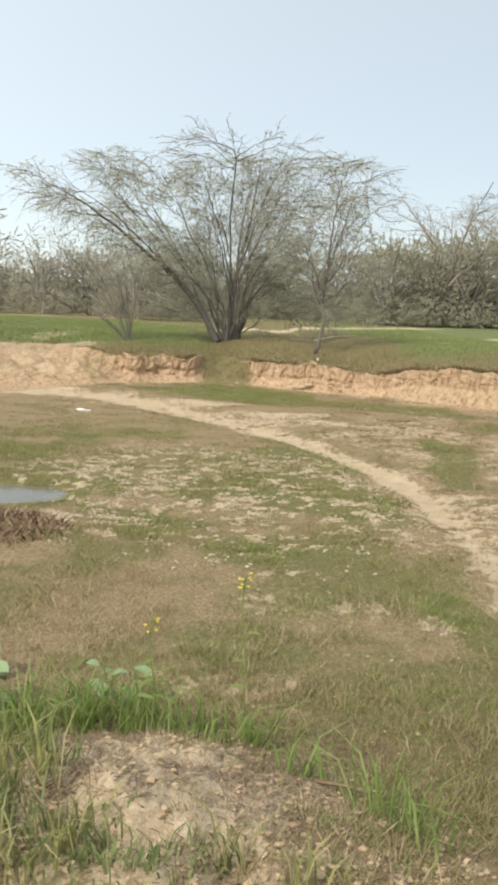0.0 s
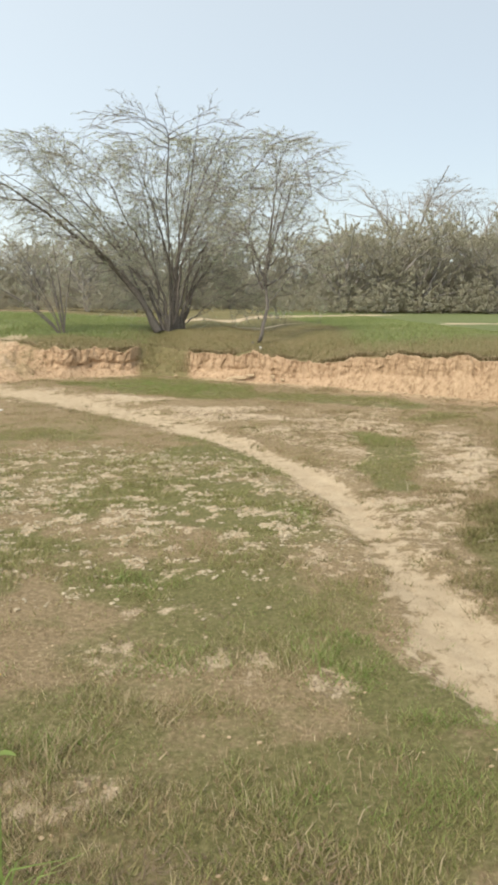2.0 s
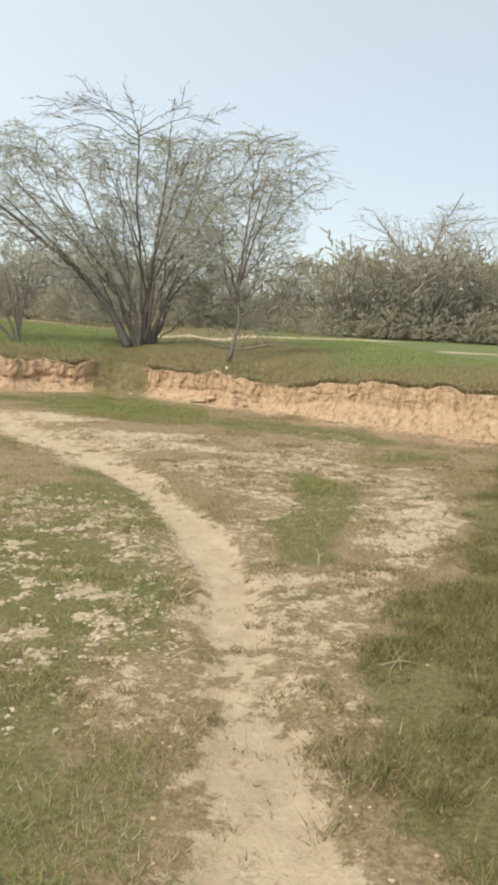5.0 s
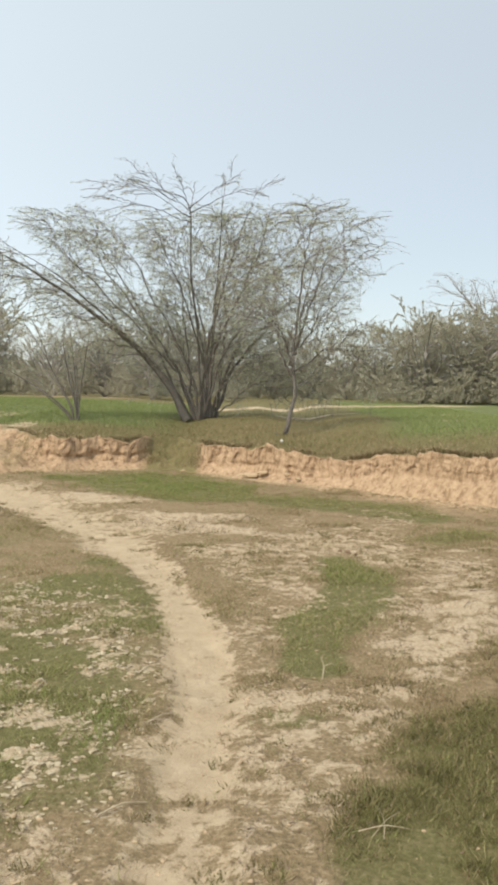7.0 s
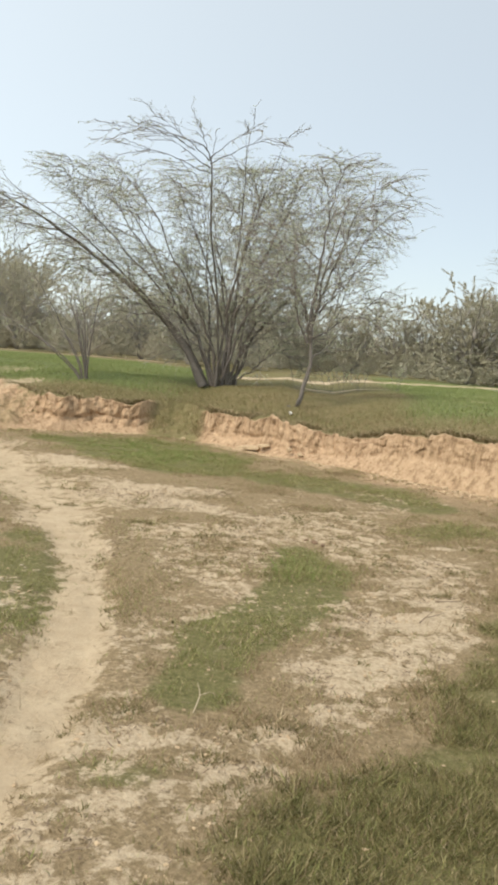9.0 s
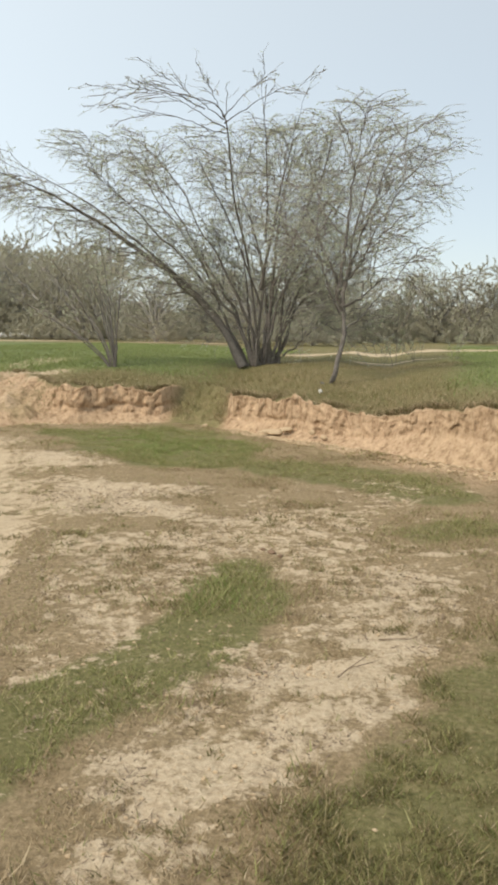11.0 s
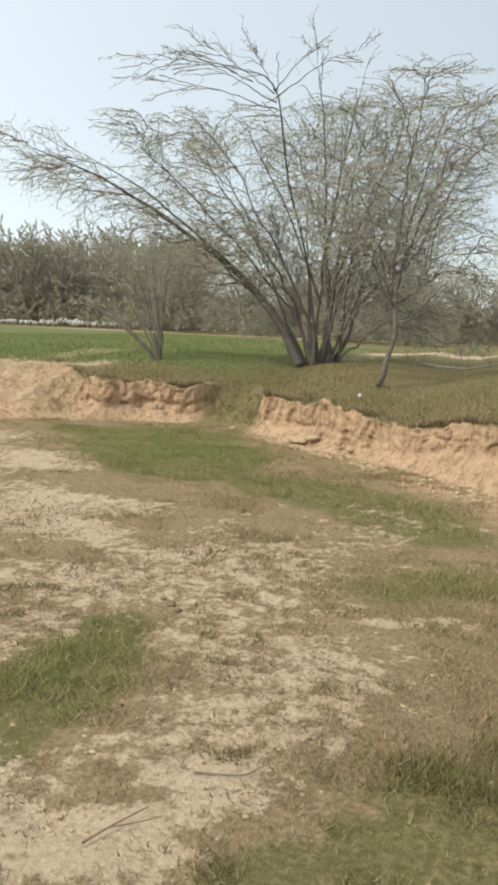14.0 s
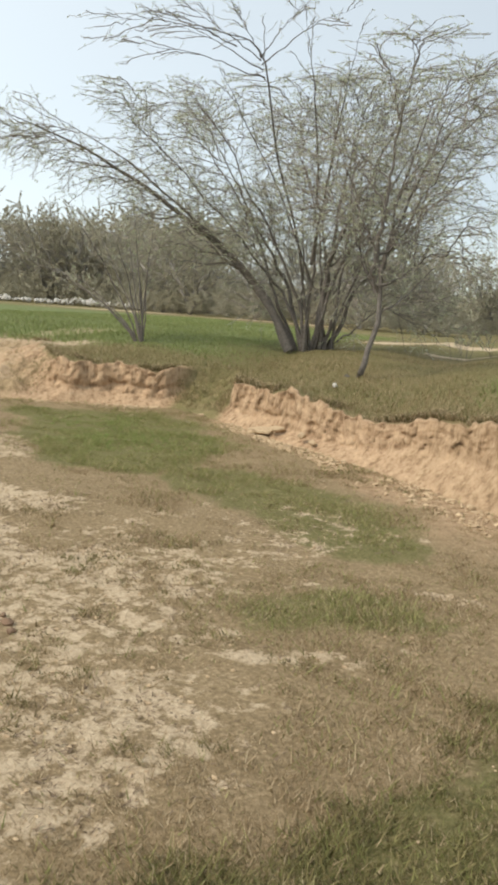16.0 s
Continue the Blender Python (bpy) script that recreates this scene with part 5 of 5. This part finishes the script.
stick("crossed dry straws in the turf", [(1.71, 9.67, 0.02), (1.80, 9.68, 0.035), (1.89, 9.69, 0.02)], 0.0026, [[(1.79, 9.62, 0.02), (1.80, 9.68, 0.05), (1.79, 9.74, 0.07)], [(1.75, 9.63, 0.02), (1.81, 9.69, 0.05), (1.86, 9.74, 0.05)]], mat=M_STRAW)
stick("curved dead twig lying in the grass", [(-0.62, 6.32, 0.02), (-0.5, 6.22, 0.05), (-0.40, 6.14, 0.03)], 0.007)


def clod_field():
    """Crumbs and clods of dry soil strewn over the flat, past counting."""
    r = np.random.default_rng(91)
    bm = bmesh.new()
    bmesh.ops.create_icosphere(bm, subdivisions=1, radius=0.5)
    v0 = np.array([v.co[:] for v in bm.verts])
    f0 = np.array([[v.index for v in f.verts] for f in bm.faces])
    bm.free()
    k = 42000
    y = 5.3 + 16 * r.random(k) ** 1.2
    x = -3.6 + (np.minimum(5.6 + 0.30 * (y - 4), 9.0)) * r.random(k)
    crumb = 1 - smooth(0.7, 1.15, blob(x, y, -1.0, 11.2, 2.0, 2.4, 25))
    m = sand_at(x, y)
    keep = (r.random(k) < np.clip(0.03 + m * (1 - 0.9 * (near_line(x, y, TRACK, TRACK_W) < 1.0)), 0, 1)) & on_low(x, y)
    x, y, crumb = x[keep], y[keep], (crumb * m)[keep]
    heap = blob(x, y, -1.3, 5.75, 1.0, 0.9, -24) < 1
    size = (0.005 + 0.012 * r.random(len(x)) ** 2) * (1 + 0.6 * crumb) * np.where(heap, 0.9, 1) * (1 + 0.03 * np.maximum(y - 8, 0))
    v = v0[None] * (1 + 0.5 * (r.random((len(x), len(v0), 1)) - 0.5)) * size[:, None, None] * np.stack([1 + 0.5 * r.random(len(x)), 0 * x + 1, 0 * x + 0.7], -1)[:, None]
    v += np.stack([x, y, ground_height(x, y) + size * 0.12], -1)[:, None]
    f = f0[None] + (np.arange(len(x)) * len(v0))[:, None, None]
    tagged(new("soil_crumbs", mesh_of("soil_crumbs", v.reshape(-1, 3), [f.reshape(-1, 3)], [M_CLOD])), "crumbs of dry pale soil strewn over the flat", "soil", kind="stuff")


clod_field()


def pale_clods():
    """Whitish dried clods thrown up between the green turf beside the track."""
    r = np.random.default_rng(99)
    bm = bmesh.new()
    bmesh.ops.create_icosphere(bm, subdivisions=1, radius=0.5)
    v0 = np.array([v.co[:] for v in bm.verts])
    f0 = np.array([[v.index for v in f.verts] for f in bm.faces])
    bm.free()
    k = 70000
    x, y = -3.6 + 5.2 * r.random(k), 8.4 + 6.0 * r.random(k)
    patch = 1 - smooth(0.65, 1.15, blob(x, y, -1.0, 11.2, 2.0, 2.4, 25))
    keep = (r.random(k) < patch * smooth(0.50, 0.62, fbm(x, y * 1.3, 9.0, 4, 1) + 0.3 * (fbm(x, y, 0.8, 2, 3) - 0.5))) & on_low(x, y) & (near_line(x, y, TRACK, TRACK_W) > 1.2)
    x, y = x[keep], y[keep]
    size = 0.006 + 0.020 * r.random(len(x)) ** 3
    v = v0[None] * (1 + 1.1 * (r.random((len(x), len(v0), 1)) - 0.5)) * size[:, None, None] * np.stack([1 + 0.8 * r.random(len(x)), 0 * x + 1, 0 * x + 0.7], -1)[:, None]
    v += np.stack([x, y, height_at(x, y) + size * 0.2], -1)[:, None]
    f = f0[None] + (np.arange(len(x)) * len(v0))[:, None, None]
    tagged(new("pale_clods", mesh_of("pale_clods", v.reshape(-1, 3), [f.reshape(-1, 3)], [M_PALECLOD])), "whitish dried clods scattered in the green turf", "soil", kind="stuff")


pale_clods()


def plant_litter():
    """Bits of dead grass and leaf lying flat on the bare soil."""
    r = np.random.default_rng(97)
    k = 250000
    y = 5.3 + 14.5 * r.random(k) ** 1.2
    x = -3.6 + (np.minimum(5.6 + 0.30 * (y - 4), 9.0)) * r.random(k)
    keep = (r.random(k) < sand_at(x, y) * smooth(0.38, 0.62, fbm(x, y, 4.0, 4, 3)) * smooth(0.5, 1.1, near_line(x, y, TRACK, TRACK_W))) & on_low(x, y)
    x, y = x[keep], y[keep]
    v, t = blades(x, y, 0.006 + 0.010 * r.random(len(x)), (0.004 + 0.007 * r.random(len(x))) * (1 + 0.04 * np.maximum(y - 8, 0)), 0.8 + 2.6 * r.random(len(x)), 98, 1, height_at(x, y) + 0.006)
    tagged(new("plant_litter", mesh_of("plant_litter", v, [t], [M_STICK])), "bits of dead grass lying on the bare soil", "litter", kind="stuff")


plant_litter()


def bank_rubble():
    """Crumbled earth fallen to the foot of the bank."""
    r = np.random.default_rng(93)
    bm = bmesh.new()
    bmesh.ops.create_icosphere(bm, subdivisions=1, radius=0.5)
    v0 = np.array([v.co[:] for v in bm.verts])
    f0 = np.array([[v.index for v in f.verts] for f in bm.faces])
    bm.free()
    k = 5200
    x = -3.2 + 8.8 * r.random(k)
    gap = (bank_run(x) > 0.55)
    keep = (r.random(k) < 0.25 + 0.75 * smooth(0.40, 0.62, fbm(x, x * 0 + 2.2, 1.5, 3, 1))) & ~gap
    x = x[keep]
    y = bank_foot(x) - 0.02 - (0.34 + 0.4 * smooth(1.5, 3.5, x)) * r.random(len(x)) ** 1.3
    size = 0.008 + 0.042 * r.random(len(x)) ** 5
    v = v0[None] * (1 + 0.7 * (r.random((len(x), len(v0), 1)) - 0.5)) * size[:, None, None] * np.stack([1 + 0.6 * r.random(len(x)), 0 * x + 1, 0 * x + 0.75], -1)[:, None]
    v += np.stack([x, y, ground_height(x, y) + size * 0.2], -1)[:, None]
    f = f0[None] + (np.arange(len(x)) * len(v0))[:, None, None]
    tagged(new("bank_rubble", mesh_of("bank_rubble", v.reshape(-1, 3), [f.reshape(-1, 3)], [M_CLOD])), "crumbled pale earth fallen at the foot of the bank", "soil", kind="stuff")


bank_rubble()


def mound_litter():
    """Dead stalks and leaf bits trodden into the spoil mound and round it."""
    r = np.random.default_rng(95)
    k = 22000
    x, y = -2.2 + 2.3 * r.random(k), 5.0 + 1.9 * r.random(k)
    keep = r.random(k) < smooth(0.42, 0.62, fbm(x, y, 3.0, 4, 6))
    x, y = x[keep], y[keep]
    v, t = blades(x, y, 0.010 + 0.022 * r.random(len(x)), 0.003 + 0.006 * r.random(len(x)), 1.2 + 2.4 * r.random(len(x)), 96, 1)
    tagged(new("mound_litter", mesh_of("mound_litter", v, [t], [M_STICK])), "dead stalks and leaf bits strewn over the soil mound", "litter", kind="stuff")


mound_litter()


def mound_crumbs():
    """Crumbs and small clods of the spoil mound."""
    r = np.random.default_rng(103)
    bm = bmesh.new()
    bmesh.ops.create_icosphere(bm, subdivisions=1, radius=0.5)
    v0 = np.array([v.co[:] for v in bm.verts])
    f0 = np.array([[v.index for v in f.verts] for f in bm.faces])
    bm.free()
    k = 9000
    x, y = -2.3 + 2.6 * r.random(k), 4.9 + 1.9 * r.random(k)
    keep = (r.random(k) < 1 - smooth(0.7, 1.2, blob(x, y, -1.2, 5.75, 1.15, 0.95, -24) + 0.5 * (fbm(x, y, 4.0, 4, 2) - 0.5))) & (r.random(k) < 0.2 + smooth(0.4, 0.6, fbm(x, y, 5.0, 4, 1)))
    x, y = x[keep], y[keep]
    size = 0.005 + 0.017 * r.random(len(x)) ** 4
    v = v0[None] * (1 + 1.0 * (r.random((len(x), len(v0), 1)) - 0.5)) * size[:, None, None] * np.stack([1 + 0.7 * r.random(len(x)), 0 * x + 1, 0 * x + 0.75], -1)[:, None]
    v += np.stack([x, y, ground_height(x, y) + size * 0.2], -1)[:, None]
    f = f0[None] + (np.arange(len(x)) * len(v0))[:, None, None]
    tagged(new("mound_crumbs", mesh_of("mound_crumbs", v.reshape(-1, 3), [f.reshape(-1, 3)], [M_CLOD])), "crumbs and small clods of dry soil on the mound", "soil", kind="stuff")


mound_crumbs()


def debris_heap():
    r = np.random.default_rng(17)
    k = 900
    a, d = r.random(k) * 6.283, np.sqrt(r.random(k))
    x, y = -2.45 + 0.55 * d * np.cos(a), 9.6 + 0.42 * d * np.sin(a)
    z = ground_height(x, y) + 0.10 * (1 - d) * r.random(k)
    v, t = blades(x, y, 0.03 + 0.05 * r.random(k), 0.012 + 0.02 * r.random(k), 0.6 + 1.0 * r.random(k), 19, 1, z)
    tagged(new("debris_heap", mesh_of("debris_heap", v, [t], [M_REDSOIL])), "heap of rusty-brown dead plant litter", "litter", kind="stuff")


debris_heap()


def puddle():
    n = 48
    a = np.linspace(0, 2 * math.pi, n, endpoint=False)
    v = np.stack([-3.25 + 1.35 * np.cos(a), 11.0 + 0.78 * np.sin(a), np.full(n, -0.075)], -1)
    me = bpy.data.meshes.new("puddle")
    me.from_pydata([tuple(p) for p in v], [], [tuple(range(n))])
    me.materials.append(M_WATER)
    tagged(new("puddle", me), "shallow muddy puddle in a hollow of the flat", "water", kind="structure")


puddle()


# ---- far side of the field: rubble row and saplings ----
def rubble_row():
    r = np.random.default_rng(23)
    bm = bmesh.new()
    bmesh.ops.create_icosphere(bm, subdivisions=1, radius=0.5)
    v0 = np.array([v.co[:] for v in bm.verts])
    f0 = np.array([[v.index for v in f.verts] for f in bm.faces])
    bm.free()
    k = 420
    x = -40 + 23 * r.random(k)
    y = 53.5 + 1.0 * r.normal(size=k) * 0.5 + 0.05 * x
    size = 0.10 + 0.28 * r.random(k) ** 2
    v = v0[None] * (1 + 0.6 * (r.random((k, len(v0), 1)) - 0.5)) * size[:, None, None]
    v += np.stack([x, y, ground_height(x, y) + 0.15 + 0.35 * r.random(k) * fbm(x, y, 0.5, 2, 1)], -1)[:, None]
    f = f0[None] + (np.arange(k) * len(v0))[:, None, None]
    tagged(new("rubble_row", mesh_of("rubble_row", v.reshape(-1, 3), [f.reshape(-1, 3)], [M_RUBBLE])), "long row of pale rubble at the edge of the wood", "rubble", kind="stuff")


rubble_row()
for i, (x, y, h) in enumerate(((3.05, 26.6, 0.7), (3.5, 27.4, 0.6), (4.3, 27.0, 0.55), (2.7, 27.8, 0.6))):
    shrub("sapling", "bare thin sapling behind the thorn trees", (x, y, float(ground_height(x, y)) - 0.02), h, 0.0, 4, 700 + 7 * i, 1)
